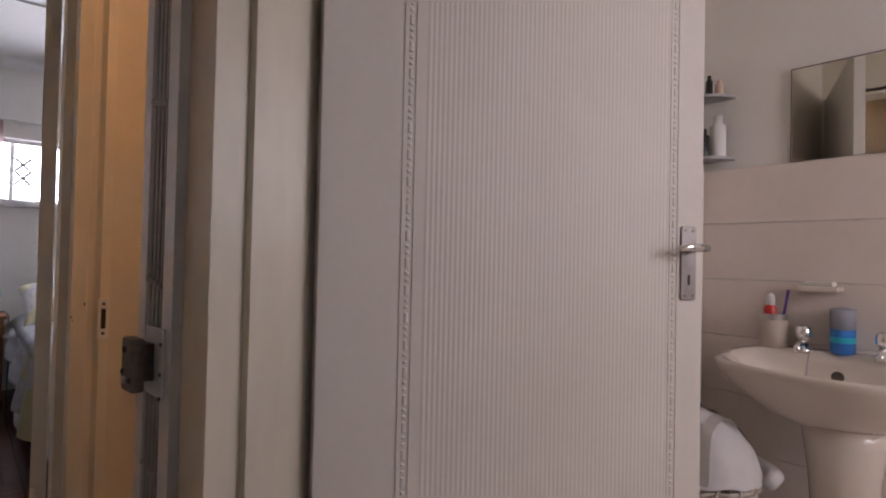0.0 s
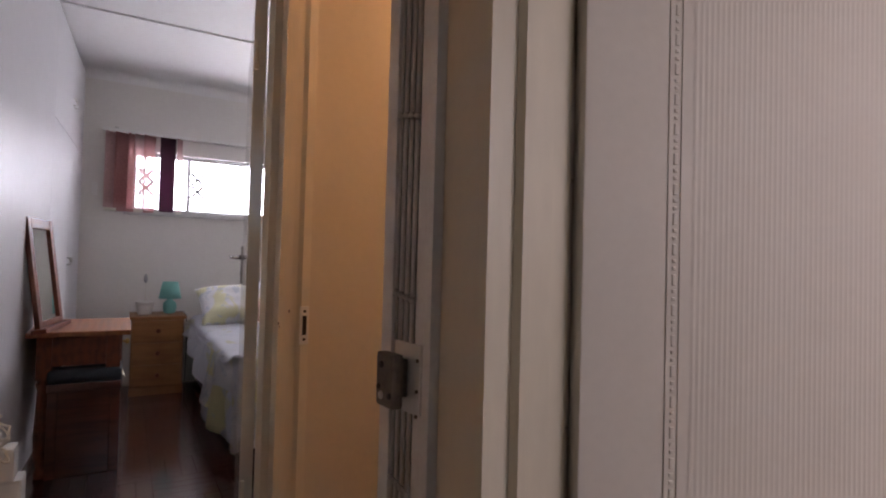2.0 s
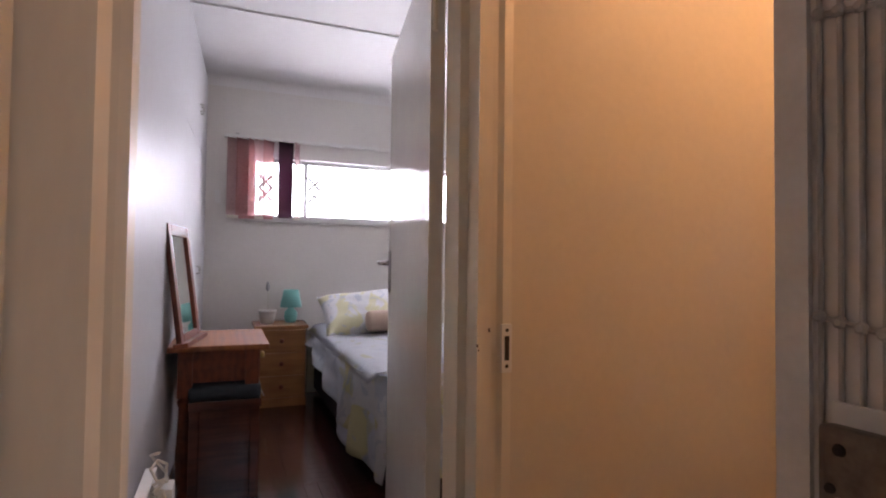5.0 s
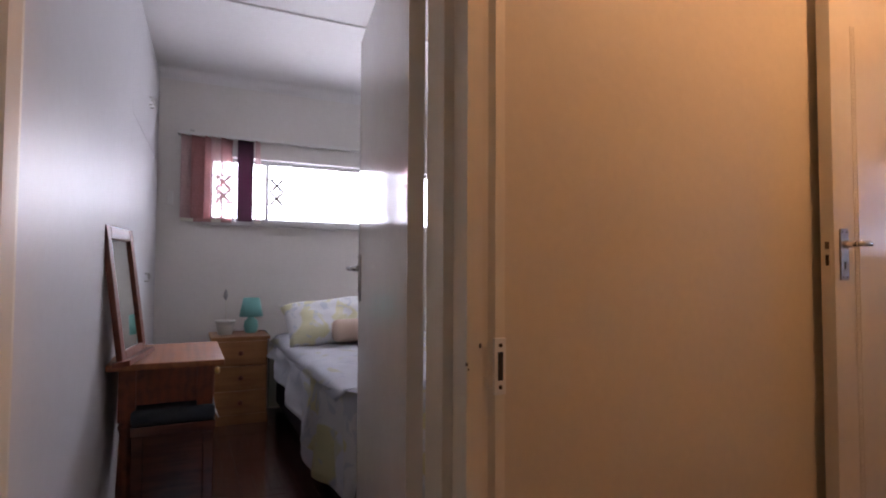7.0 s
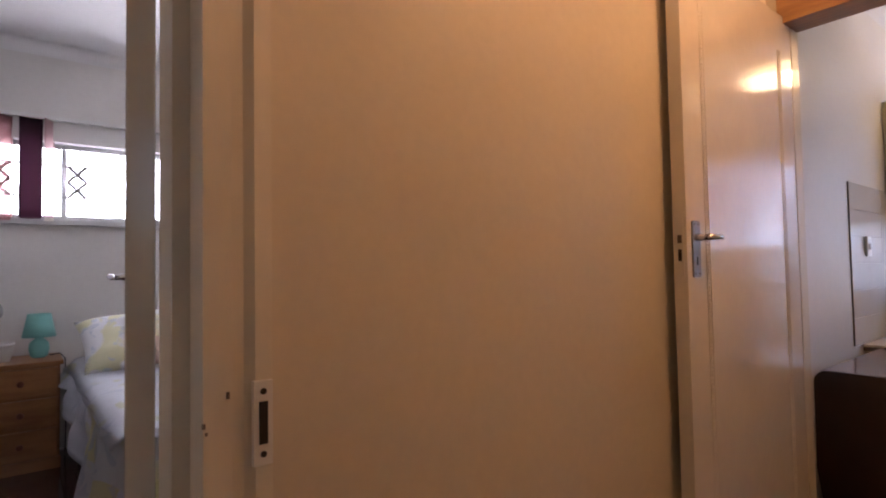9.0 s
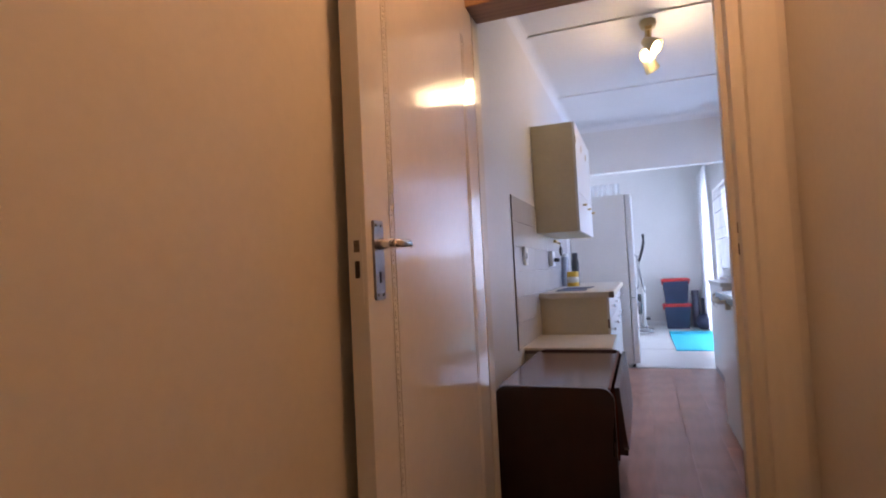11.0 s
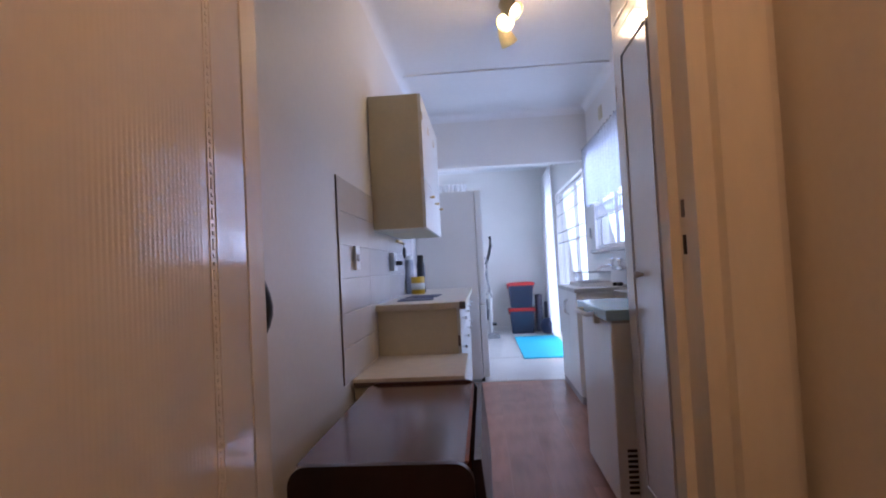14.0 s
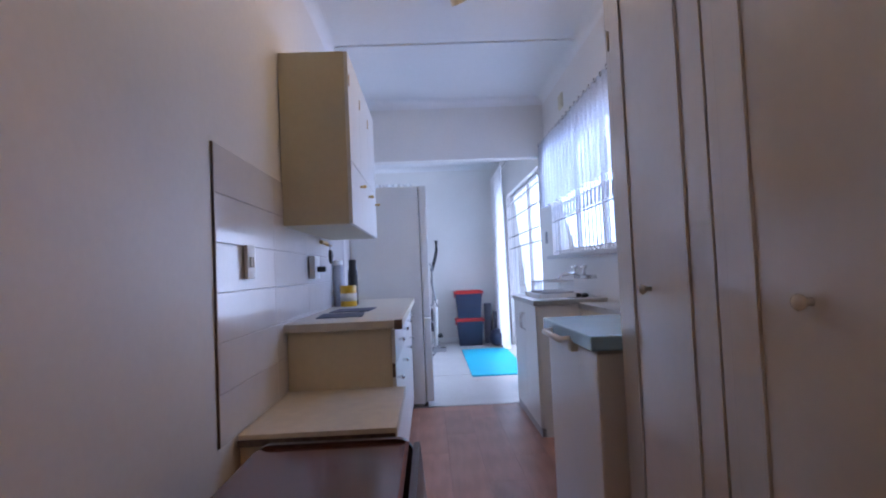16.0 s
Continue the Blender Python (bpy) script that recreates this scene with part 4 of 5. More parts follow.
def pillow_mesh(w, d, h):
    """A stuffed pillow with pinched edges, pointed corners and a few creases."""
    bm = bmesh.new()
    for side in (1, -1):
        def f(u, v, side=side):
            a, b = 2 * u - 1, 2 * v - 1
            x = a * w / 2 * (1 - 0.07 * (1 - b * b))
            y = b * d / 2 * (1 - 0.09 * (1 - a * a))
            puff = ((1 - a ** 4) * (1 - b ** 4)) ** 0.6
            crease = 0.012 * noise.noise((x * 9, y * 14, side * 2.0)) * puff ** 0.5
            return (x, y, side * (h / 2 * puff) + crease)
        g = grid_surface(24, 16, f)
        me = bpy.data.meshes.new("pillow_half")
        g.to_mesh(me)
        g.free()
        bm.from_mesh(me)
        bpy.data.meshes.remove(me)
    bmesh.ops.remove_doubles(bm, verts=bm.verts, dist=1e-4)
    bmesh.ops.recalc_face_normals(bm, faces=bm.faces)
    return bm


pl = thing("pillow", (0.575, 4.63, 0.70), "plump pillow in a pale yellow and blue print", "pillow")
part("cover", transform(pillow_mesh(0.70, 0.42, 0.17), Matrix.Rotation(radians(-5), 4, "Y") @ Matrix.Rotation(radians(38), 4, "X")), M_PILLOW, pl, "", True)
bo = thing("bolster", (0.70, 4.42, 0.655), "small peach bolster cushion lying on the bed", "cushion")
part("cover", lathe([(0.02, -0.2), (0.06, -0.195), (0.072, -0.17), (0.074, 0), (0.072, 0.17), (0.06, 0.195), (0.02, 0.2)], (0, 0, 0), 20, "x"), M_PEACH, bo, "", True)

# plugs and cable by the bedroom door
ad = thing("power_adapter", (-0.56, 2.42, -0.05), "white plug adapters with a coiled cable by the wall", "adapter")
part("socket_block", box((0, -0.03, 0.40), (0.05, 0.05, 0.50), 0.008), M_WHITE, ad)
part("plug_block", box((0.0, -0.02, 0.28), (0.07, 0.07, 0.40), 0.01), M_WHITE, ad)
part("plug", box((-0.01, -0.10, 0.20), (0.05, -0.03, 0.275), 0.01), M_WHITE, ad)
part("red_switch", box((0.05, -0.02, 0.262), (0.062, 0.02, 0.274), 0.002), M_RED, ad)
part("wall_plate", box((-0.03, -0.12, 0.16), (0.0, 0.1, 0.52), 0.004), M_WHITE, ad)
part("cable", tube([(0.02 + 0.02 * math.cos(a * 1.3), -0.05 + 0.028 * math.sin(a * 1.3), 0.47 + 0.005 * a + 0.03 * math.sin(a * 0.9)) for a in range(24)], 0.004, 6), M_CABLE, ad)
part("lead", tube([(0.05, 0.0, 0.3), (0.09, 0.02, 0.27), (0.1, 0.04, 0.2), (0.06, 0.0, 0.1), (0.05, 0.05, 0.056)], 0.004, 6), M_CABLE, ad)


# ---- kitchen ----
def knob(parent, at, axis, mat=None, r=0.013, out=1):
    prof = [(0.006, 0), (0.006, 0.012), (r, 0.018), (r * 1.05, 0.025), (r * 0.6, 0.032)]
    if out < 0:
        prof = [(a, -b) for a, b in prof][::-1]
    part("knob", lathe(prof, at, 14, axis), mat or M_CHROME, parent, "small round knob", True)


def base_unit():
    u = thing("base_cabinet", (5.3, 2.16, 0), "white kitchen base cabinet with cream side and small knobs", "cabinet")
    part("body", box((-0.94, -0.45, 0.08), (1.0, 0.0, 0.845)), M_CREAM, u, "cream painted side and body")
    part("plinth", box((-0.92, -0.42, 0), (1.0, -0.02, 0.08)), M_GROUT, u)
    xs = [-0.94, -0.46, 0.02, 0.5, 1.0]
    for a, b in zip(xs, xs[1:]):
        d = part("drawer", box((a + 0.003, -0.468, 0.69), (b - 0.003, -0.451, 0.835), 0.003), M_WHITE, u)
        knob(d, ((a + b) / 2, -0.468, 0.765), "y", None, 0.009, -1)
        d = part("door", box((a + 0.003, -0.468, 0.09), (b - 0.003, -0.451, 0.683), 0.003), M_WHITE, u)
        knob(d, (a + 0.05, -0.468, 0.62), "y", None, 0.009, -1)
    part("hinge", box((-0.945, -0.464, 0.63), (-0.938, -0.452, 0.69)), M_DULL, u)


base_unit()
wt = thing("worktop", (5.3, 2.165, 0.845), "speckled cream laminate worktop with a worn dark corner", "worktop")
part("slab", box((-0.985, -0.495, 0), (1.02, 0, 0.036), 0.004), M_WORKTOP, wt)
part("front_edge", box((-0.99, -0.505, -0.004), (1.02, -0.495, 0.034), 0.002), M_CREAM, wt)
part("corner_cap", box((-0.992, -0.508, -0.004), (-0.95, -0.475, 0.0365), 0.002), M_DULL, wt, "dark worn edge corner")


def low_bench():
    u = thing("low_cabinet", (4.03, 2.16, 0), "low cream kitchen cabinet with a laminate top", "cabinet")
    part("top", box((-0.3, -0.505, 0.555), (0.325, 0.0, 0.59), 0.004), M_WORKTOP, u, "worn cream laminate top")
    part("edge_strip", box((-0.304, -0.50, 0.553), (-0.3, 0.0, 0.574)), M_DULL, u, "dark worn edge strip")
    part("body", box((-0.28, -0.46, 0.06), (0.32, 0.0, 0.55)), M_CREAM, u)
    part("door", box((-0.275, -0.478, 0.07), (0.315, -0.461, 0.545), 0.003), M_WHITE, u)


low_bench()


def wall_unit():
    u = thing("wall_cabinet", (4.9, 2.165, 1.31), "cream-sided wall cabinet with white doors", "cabinet")
    H = 0.775
    part("body", box((-0.535, -0.29, 0), (0.56, 0.0, H), 0.002), M_CREAM, u, "cream painted body")
    xs = [-0.535, -0.17, 0.195, 0.56]
    for a, b in zip(xs, xs[1:]):
        d = part("door", box((a, -0.308, 0.0), (b - 0.003, -0.2905, 0.28), 0.002), M_WHITE, u)
        knob(d, (b - 0.06, -0.308, 0.21), "y", M_BRASS, 0.008, -1)
        d = part("door", box((a, -0.308, 0.284), (b - 0.003, -0.2905, H), 0.002), M_WHITE, u)
        part("hinge", box((a + 0.01, -0.312, 0.62), (a + 0.018, -0.3085, 0.67)), M_BRASS, d)


wall_unit()


def fridge():
    f = thing("fridge", (6.62, 1.85, 0), "tall white fridge freezer standing at the end of the worktop", "fridge")
    part("body", box((-0.28, -0.25, 0.03), (0.28, 0.31, 1.78), 0.008), M_WHITE, f)
    d = part("upper_door", box((-0.285, -0.315, 0.72), (0.285, -0.256, 1.78), 0.012, 3), M_WHITE, f)
    e = part("lower_door", box((-0.285, -0.315, 0.05), (0.285, -0.256, 0.712), 0.012, 3), M_WHITE, f)
    for p, z0, z1 in ((d, 0.8, 1.15), (e, 0.4, 0.68)):
        part("handle", tube([(-0.22, -0.315, z0), (-0.22, -0.34, z0 + 0.02), (-0.22, -0.34, z1 - 0.02), (-0.22, -0.315, z1)], 0.008, 8), M_GREYPL, p)
    for x in (-0.24, 0.24):
        for y in (-0.25, 0.25):
            part("foot", lathe([(0.018, 0), (0.018, 0.035)], (x, y, 0), 10), M_BLACK, f)


fridge()


def drop_leaf_table():
    t = thing("drop_leaf_table", (3.08, 1.83, 0), "dark polished mahogany trolley table with rounded hanging leaves", "table")
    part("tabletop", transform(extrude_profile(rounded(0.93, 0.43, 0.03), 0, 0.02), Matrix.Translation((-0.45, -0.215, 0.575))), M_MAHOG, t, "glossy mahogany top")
    # end panels with rounded upper corners standing proud of the top
    for x, s in ((-0.47, 1), (0.48, 1)):
        bm = transform(extrude_profile(rounded(0.46, 0.56, 0.05, (0, 0, 1, 1)), 0, 0.022), Matrix.Translation((x, -0.235, 0.045)) @ Matrix(((0, 0, 1, 0), (1, 0, 0, 0), (0, 1, 0, 0), (0, 0, 0, 1))))
        part("end_panel", bm, M_MAHOG_SHADED, t, "mahogany end panel with rounded shoulders, coloured darker as a shaded side")
    # hanging side leaf, in the same shade-darkened mahogany as the end panels
    bm = transform(extrude_profile(rounded(0.89, 0.255, 0.09, (1, 1, 0, 0), 8), 0, 0.018), Matrix.Translation((-0.43, -0.257, 0.345)) @ Matrix.Rotation(radians(85), 4, "X"))
    part("side_leaf", bm, M_MAHOG_SHADED, t, "mahogany side leaf with rounded corners")
    part("rim", boxes([((-0.44, -0.222, 0.595), (0.47, -0.212, 0.601))], 0.002), M_PINE, t, "lighter moulded rim")
    part("shelf", box((-0.445, -0.19, 0.2), (0.47, 0.19, 0.218), 0.003), M_MAHOG, t)
    for x in (-0.43, 0.45):
        for y in (-0.18, 0.18):
            part("castor", lathe([(0.02, -0.008), (0.022, 0), (0.02, 0.008)], (x, y, 0.022), 12, "y"), M_BLACK, t)
            part("leg", box((x - 0.015, y - 0.015, 0.03), (x + 0.015, y + 0.015, 0.575), 0.003), M_MAHOG, t)


drop_leaf_table()


def chest_freezer():
    f = thing("chest_freezer", (4.0, 0.74, 0), "white chest freezer with a reflection-tinted blue lid and bar handle", "freezer")
    part("body", box((-0.335, -0.3, 0.03), (0.345, 0.28, 0.80), 0.01), M_WHITE, f)
    part("seal", box((-0.33, -0.295, 0.80), (0.34, 0.275, 0.812)), M_GREYPL, f)
    lid = part("lid", box((-0.345, -0.305, 0.812), (0.355, 0.30, 0.86), 0.01, 3), M_LID_SKY, f, "lid coloured blue for the window light it reflects")
    part("handle", tube([(-0.1, 0.30, 0.822), (-0.09, 0.335, 0.82), (0.17, 0.335, 0.82), (0.18, 0.30, 0.822)], 0.011, 8), M_WHITE, lid, "white plastic bar handle", True)
    part("catch", box((-0.125, 0.28, 0.78), (-0.085, 0.305, 0.822), 0.003), M_CREAM, f)
    for i in range(9):
        part("vent_slot", box((-0.338, 0.2, 0.08 + i * 0.022), (-0.3345, 0.24, 0.092 + i * 0.022)), M_DARK, f)
    for x in (-0.3, 0.26):
        part("foot", box((x, -0.27, 0), (x + 0.05, 0.25, 0.03)), M_BLACK, f)


chest_freezer()


def sink_unit():
    s = thing("sink_unit", (5.86, 0.63, 0), "white sink cabinet with a stainless steel sink top", "sink unit")
    part("body", box((-0.43, -0.225, 0.0), (0.44, 0.215, 0.835)), M_WHITE, s)
    for a, b, hx in ((-0.43, 0.002, -0.03), (0.006, 0.44, 0.04)):
        d = part("door", box((a, 0.216, 0.06), (b, 0.234, 0.83), 0.003), M_WHITE, s)
        part("handle", tube([(hx, 0.234, 0.64), (hx, 0.256, 0.655), (hx, 0.262, 0.70), (hx, 0.256, 0.745), (hx, 0.234, 0.76)], 0.006, 8), M_CHROME, d, "curved chrome bow handle", True)
    top = part("sink_top", boxes([((-0.455, -0.228, 0.836), (-0.36, 0.25, 0.868)), ((0.36, -0.228, 0.836), (0.455, 0.25, 0.868)), ((-0.36, -0.228, 0.836), (0.36, -0.15, 0.868)), ((-0.36, 0.17, 0.836), (0.36, 0.25, 0.868))], 0.003), M_STEEL, s, "stainless steel sink top")
    part("bowl", boxes([((-0.36, -0.15, 0.70), (0.36, 0.17, 0.706)), ((-0.36, -0.15, 0.706), (-0.354, 0.17, 0.86)), ((0.354, -0.15, 0.706), (0.36, 0.17, 0.86)), ((-0.354, -0.15, 0.706), (0.354, -0.144, 0.86)), ((-0.354, 0.164, 0.706), (0.354, 0.17, 0.86))]), M_STEEL, top)
    part("plinth", box((-0.43, 0.2, 0), (0.44, 0.228, 0.055)), M_GREYPL, s)


sink_unit()


def dish_rack():
    r = thing("dish_rack", (5.85, 0.66, 0.868), "white wire dish rack in a white tray on the sink", "dish rack")
    part("tray", boxes([((-0.25, -0.14, 0), (0.25, 0.14, 0.008)), ((-0.25, -0.14, 0.008), (-0.24, 0.14, 0.03)), ((0.24, -0.14, 0.008), (0.25, 0.14, 0.03)), ((-0.24, 0.13, 0.008), (0.24, 0.14, 0.03)), ((-0.24, -0.14, 0.008), (0.24, -0.13, 0.03))], 0.003), M_WHITE, r)
    for z in (0.035, 0.11):
        part("rim_wire", tube([(-0.21, -0.11, z), (0.21, -0.11, z), (0.21, 0.11, z), (-0.21, 0.11, z), (-0.21, -0.11, z)], 0.004, 6), M_GREYPL, r)
    for i in range(11):
        x = -0.2 + i * 0.04
        part("wire", tube([(x, -0.11, 0.11), (x, -0.1, 0.03), (x, 0.1, 0.03), (x, 0.11, 0.11)], 0.0028, 5), M_GREYPL, r)


dish_rack()
tp = thing("tap", (5.75, 0.4, 1.0), "chrome wall-mounted sink mixer with two cross handles", "tap")
part("body", tube([(-0.14, 0.07, 0), (0.14, 0.07, 0)], 0.017, 12), M_CHROME, tp, "", True)
for x in (-0.12, 0.12):
    part("wall_stub", tube([(x, 0, 0), (x, 0.07, 0)], 0.014, 10), M_CHROME, tp, "", True)
    part("valve", lathe([(0.014, 0), (0.012, 0.03), (0.01, 0.05), (0.024, 0.052), (0.026, 0.066), (0.012, 0.072)], (x, 0.08, 0.01), 12), M_CHROME, tp, "chrome cross handle", True)
part("spout", tube([(0, 0.07, 0), (0, 0.12, 0.025), (0, 0.2, 0.02), (0, 0.23, -0.01)], 0.011, 10), M_CHROME, tp, "", True)
sd = thing("scourers", (5.55, 0.5, 0.868), "small dark pot scourers beside the sink", "scourer")
for i, (x, y) in enumerate(((0, 0), (0.06, 0.03))):
    part("pad", transform(soft_block(0.06, 0.045, 0.03, 0.02, 2), Matrix.Translation((x, y, 0.013))), M_BLACK, sd, "", True)
bs = thing("back_worktop", (4.85, 0.52, 0), "cream worktop cabinet between freezer and sink", "cabinet")
part("body", box((-0.5, -0.118, 0), (0.54, 0.06, 0.81)), M_CREAM, bs)
part("top", box((-0.5, -0.118, 0.81), (0.54, 0.075, 0.845), 0.003), M_STEEL, bs)


def tall_cupboard():
    c = thing("tall_cupboard", (2.99, 0.68, 0), "glossy cream floor-to-ceiling cupboard with panelled doors and ivory knobs", "cupboard")
    F, E = 0.27, 0.644
    part("body", box((-0.68, -0.275, 0.0), (E, F - 0.022, KT - 0.005)), M_CUPBOARD, c)
    part("face_frame", boxes([((-0.68, F - 0.022, 0), (-0.6, F - 0.003, KT - 0.01)), ((0.61, F - 0.022, 0), (E, F - 0.003, KT - 0.01)), ((0.033, F - 0.022, 0), (0.069, F - 0.003, KT - 0.01)), ((-0.6, F - 0.022, 2.0), (0.033, F - 0.003, 2.05)), ((0.069, F - 0.022, 2.0), (0.61, F - 0.003, 2.05)), ((-0.6, F - 0.022, 0), (0.033, F - 0.003, 0.07)), ((0.069, F - 0.022, 0), (0.61, F - 0.003, 0.07))], 0.002), M_CUPBOARD, c)
    for a, b, kx in ((0.073, 0.606, 0.40), (-0.596, 0.029, -0.203)):
        for z0, z1 in ((0.075, 1.995), (2.055, KT - 0.06)):
            d = part("door", box((a, F - 0.02, z0), (b, F, z1), 0.003), M_CUPBOARD, c)
            lo, hi, w = a + 0.098, b - 0.092, 0.011
            for p, q in (((lo, z0 + 0.1), (lo + w, z1 - 0.1)), ((hi - w, z0 + 0.1), (hi, z1 - 0.1)), ((lo + w, z0 + 0.1), (hi - w, z0 + 0.1 + w)), ((lo + w, z1 - 0.1 - w), (hi - w, z1 - 0.1))):
                part("panel_moulding", box((p[0] + 0.0005, F - 0.002, p[1] + 0.0005), (q[0] - 0.0005, F + 0.006, q[1] - 0.0005), 0.003), M_CUPBOARD, d, "thin raised bead")
            for zh in ((z0 + 0.2, z1 - 0.26) if z0 < 1 else (z0 + 0.1,)):
                hx = b + 0.002 if a > 0 else a - 0.002
                part("hinge", lathe([(0.005, 0), (0.005, 0.06)], (hx, F + 0.001, zh), 8), M_CUPBOARD, d)
            if z0 < 1:
                part("knob", lathe([(0.007, 0), (0.006, 0.009), (0.011, 0.015), (0.0135, 0.022), (0.010, 0.028), (0.004, 0.031)], (kx, F, 1.012), 14, "y"), M_IVORY, d, "pale ivory knob", True)


tall_cupboard()


def pleated(x0, x1, y, ztop, zbot, waves, depth, wob=0.01, seed=0):
    def f(u, v):
        a = u * waves * 2 * math.pi + 0.6 * noise.noise((u * 6, v * 1.5, seed))
        return (x0 + (x1 - x0) * u + wob * noise.noise((u * 8, v * 3, seed + 5)) * v, y + depth * math.sin(a) * (0.45 + 0.55 * v), ztop + (zbot - ztop) * v + 0.01 * math.sin(u * 40) * (v > 0.97))
    return grid_surface(int(waves * 10), 16, f)


cu = thing("cafe_curtain", (0, 0, 0), "short sheer lace curtain gathered on a wire above the window", "curtain")
part("cloth", pleated(4.75, 7.0, 0.46, 2.22, 1.62, 22, 0.018), M_LACE, cu, "", True)
part("wire", tube([(4.7, 0.46, 2.215), (7.02, 0.46, 2.225)], 0.005, 6), M_STEEL, cu)
for i in range(20):
    x = 4.8 + i * 0.115
    part("curtain_ring", tube([(x + 0.014 * math.cos(a * 0.8), 0.46, 2.222 + 0.014 * math.sin(a * 0.8)) for a in range(9)], 0.003, 5), M_DULL, cu)

kb = thing("burglar_bars", (0, 0.385, 0), "white scrolled burglar bars inside the kitchen window", "burglar bars")
for z in (WZ0 + 0.03, WZ0 + 0.30, WZ0 + 0.55, WZ1 - 0.05):
    part("rail", box((WX0 + 0.01, -0.004, z - 0.005), (WX1 - 0.01, 0.004, z + 0.005)), M_BAR, kb)
x = WX0 + 0.06
while x < WX1 - 0.04:
    part("bar", box((x - 0.005, -0.004, WZ0 + 0.01), (x + 0.005, 0.004, WZ1 - 0.01)), M_BAR, kb)
    part("scroll", tube([(x + 0.045 + 0.026 * math.cos(radians(30 * a)), 0, WZ0 + 0.375 + 0.06 * math.sin(radians(30 * a))) for a in range(13)], 0.004, 5), M_BAR, kb)
    x += 0.09
va = thing("air_vent", (6.3, 0.4, 2.42), "small cream wall vent above the curtain", "vent")
part("frame", box((-0.06, 0, -0.06), (0.06, 0.01, 0.06), 0.003), M_CREAM, va)
for i in range(4):
    part("slat", box((-0.05, 0.01, -0.045 + i * 0.025), (0.05, 0.016, -0.03 + i * 0.025)), M_CREAM, va)
sk = thing("light_switch", (7.08, 0.4, 1.3), "narrow white switch plate beside the kitchen window", "switch")
part("plate", box((-0.03, 0, 0), (0.03, 0.012, 0.11), 0.002), M_GREYPL, sk)


def spot_light():
    s = thing("ceiling_spotlight", (4.33, 1.335, KT), "cream three-headed ceiling spotlight with two lit bulbs", "lamp")
    part("bar", box((-0.06, -0.022, -0.075), (0.38, 0.022, -0.055), 0.004), M_BRASS, s)
    part("canopy", lathe([(0.045, -0.05), (0.055, -0.02), (0.05, 0)], (0, 0, 0), 20), M_SPOT, s, "", True)
    part("stem", tube([(0, 0, -0.05), (0, 0, -0.075)], 0.012, 10), M_DULL, s)
    for x, dx, dy, lit in ((-0.02, -0.35, -0.55, 1), (0.14, -0.75, 0.15, 1), (0.34, 0.35, -0.3, 0)):
        head = lathe([(0.012, 0.05), (0.03, 0.04), (0.042, 0.0), (0.055, -0.07), (0.05, -0.07), (0.036, 0.0)], (0, 0, 0), 20)
        m = look((x, 0, -0.16), (x + dx, dy, -0.16 - 0.55))
        h = part("head", transform(head, m), M_SPOT, s, "cream metal lamp head", True)
        part("knuckle", tube([(x, 0, -0.075), (x, 0, -0.13)], 0.009, 8), M_BRASS, h)
        part("bulb", transform(lathe([(0.02, 0.0), (0.034, -0.03), (0.036, -0.055), (0.02, -0.078)], (0, 0, 0), 16), m), M_BULB if lit else M_WHITE, h, "lit bulb" if lit else "", True)


spot_light()

# wall fittings and things on the worktop
sw = thing("double_switch", (3.83, 2.157, 1.085), "white wall switch on the tiles", "switch")
part("plate", box((0, -0.012, 0), (0.085, 0, 0.115), 0.003), M_WHITE, sw)
for i in range(2):
    part("rocker", box((0.02 + i * 0.026, -0.018, 0.04), (0.038 + i * 0.026, -0.012, 0.075), 0.003), M_WHITE, sw)
pg = thing("plug_socket", (4.82, 2.157, 1.07), "white wall socket with a black plug", "socket")
part("plate", box((0, -0.03, 0), (0.13, 0, 0.12), 0.004), M_WHITE, pg)
part("plug", box((0.05, -0.075, 0.035), (0.09, -0.03, 0.065), 0.008), M_BLACK, pg, "black plug")
ky = thing("key_rack", (5.18, 2.155, 1.27), "small brass key hook rail with black keys hanging", "key rack")
part("rail", box((-0.08, -0.02, 0), (0.1, 0, 0.02), 0.003), M_BRASS, ky)
for i in range(3):
    part("hook", tube([(-0.05 + i * 0.06, -0.018, 0.005), (-0.05 + i * 0.06, -0.035, -0.012), (-0.05 + i * 0.06, -0.045, 0.0)], 0.003, 6), M_BRASS, ky)
part("key_bunch", transform(soft_block(0.045, 0.025, 0.085, 0.03, 2), Matrix.Translation((0.01, -0.045, -0.075))), M_BLACK, ky, "black car key on a ring", True)
part("key_ring", tube([(0.01 + 0.014 * math.cos(a * 0.8), -0.042, -0.02 + 0.018 * math.sin(a * 0.8)) for a in range(9)], 0.0018, 5), M_STEEL, ky)
ti = thing("canister", (5.5, 2.06, 0.881), "yellow tin canister with a pale label", "canister")
part("body", lathe([(0.05, 0), (0.052, 0.004), (0.052, 0.13), (0.05, 0.134)], (0, 0, 0), 24), M_YELLOW, ti, "", True)
part("label_band", lathe([(0.0528, 0.035), (0.0528, 0.085)], (0, 0, 0), 24), M_LABEL, ti, "pale printed label", True)
bt = thing("bottle", (5.66, 2.05, 0.881), "tall dark bottle standing by the fridge", "bottle")
part("body", lathe([(0.03, 0), (0.033, 0.01), (0.033, 0.22), (0.026, 0.25), (0.026, 0.30), (0.02, 0.305)], (0, 0, 0), 18), M_BLACK, bt, "", True)
jr = thing("jar", (5.56, 2.13, 0.881), "tall clear jar with a white lid", "jar")
part("body", lathe([(0.03, 0), (0.032, 0.01), (0.032, 0.25), (0.026, 0.27)], (0, 0, 0), 18), M_CLEARPL, jr, "", True)
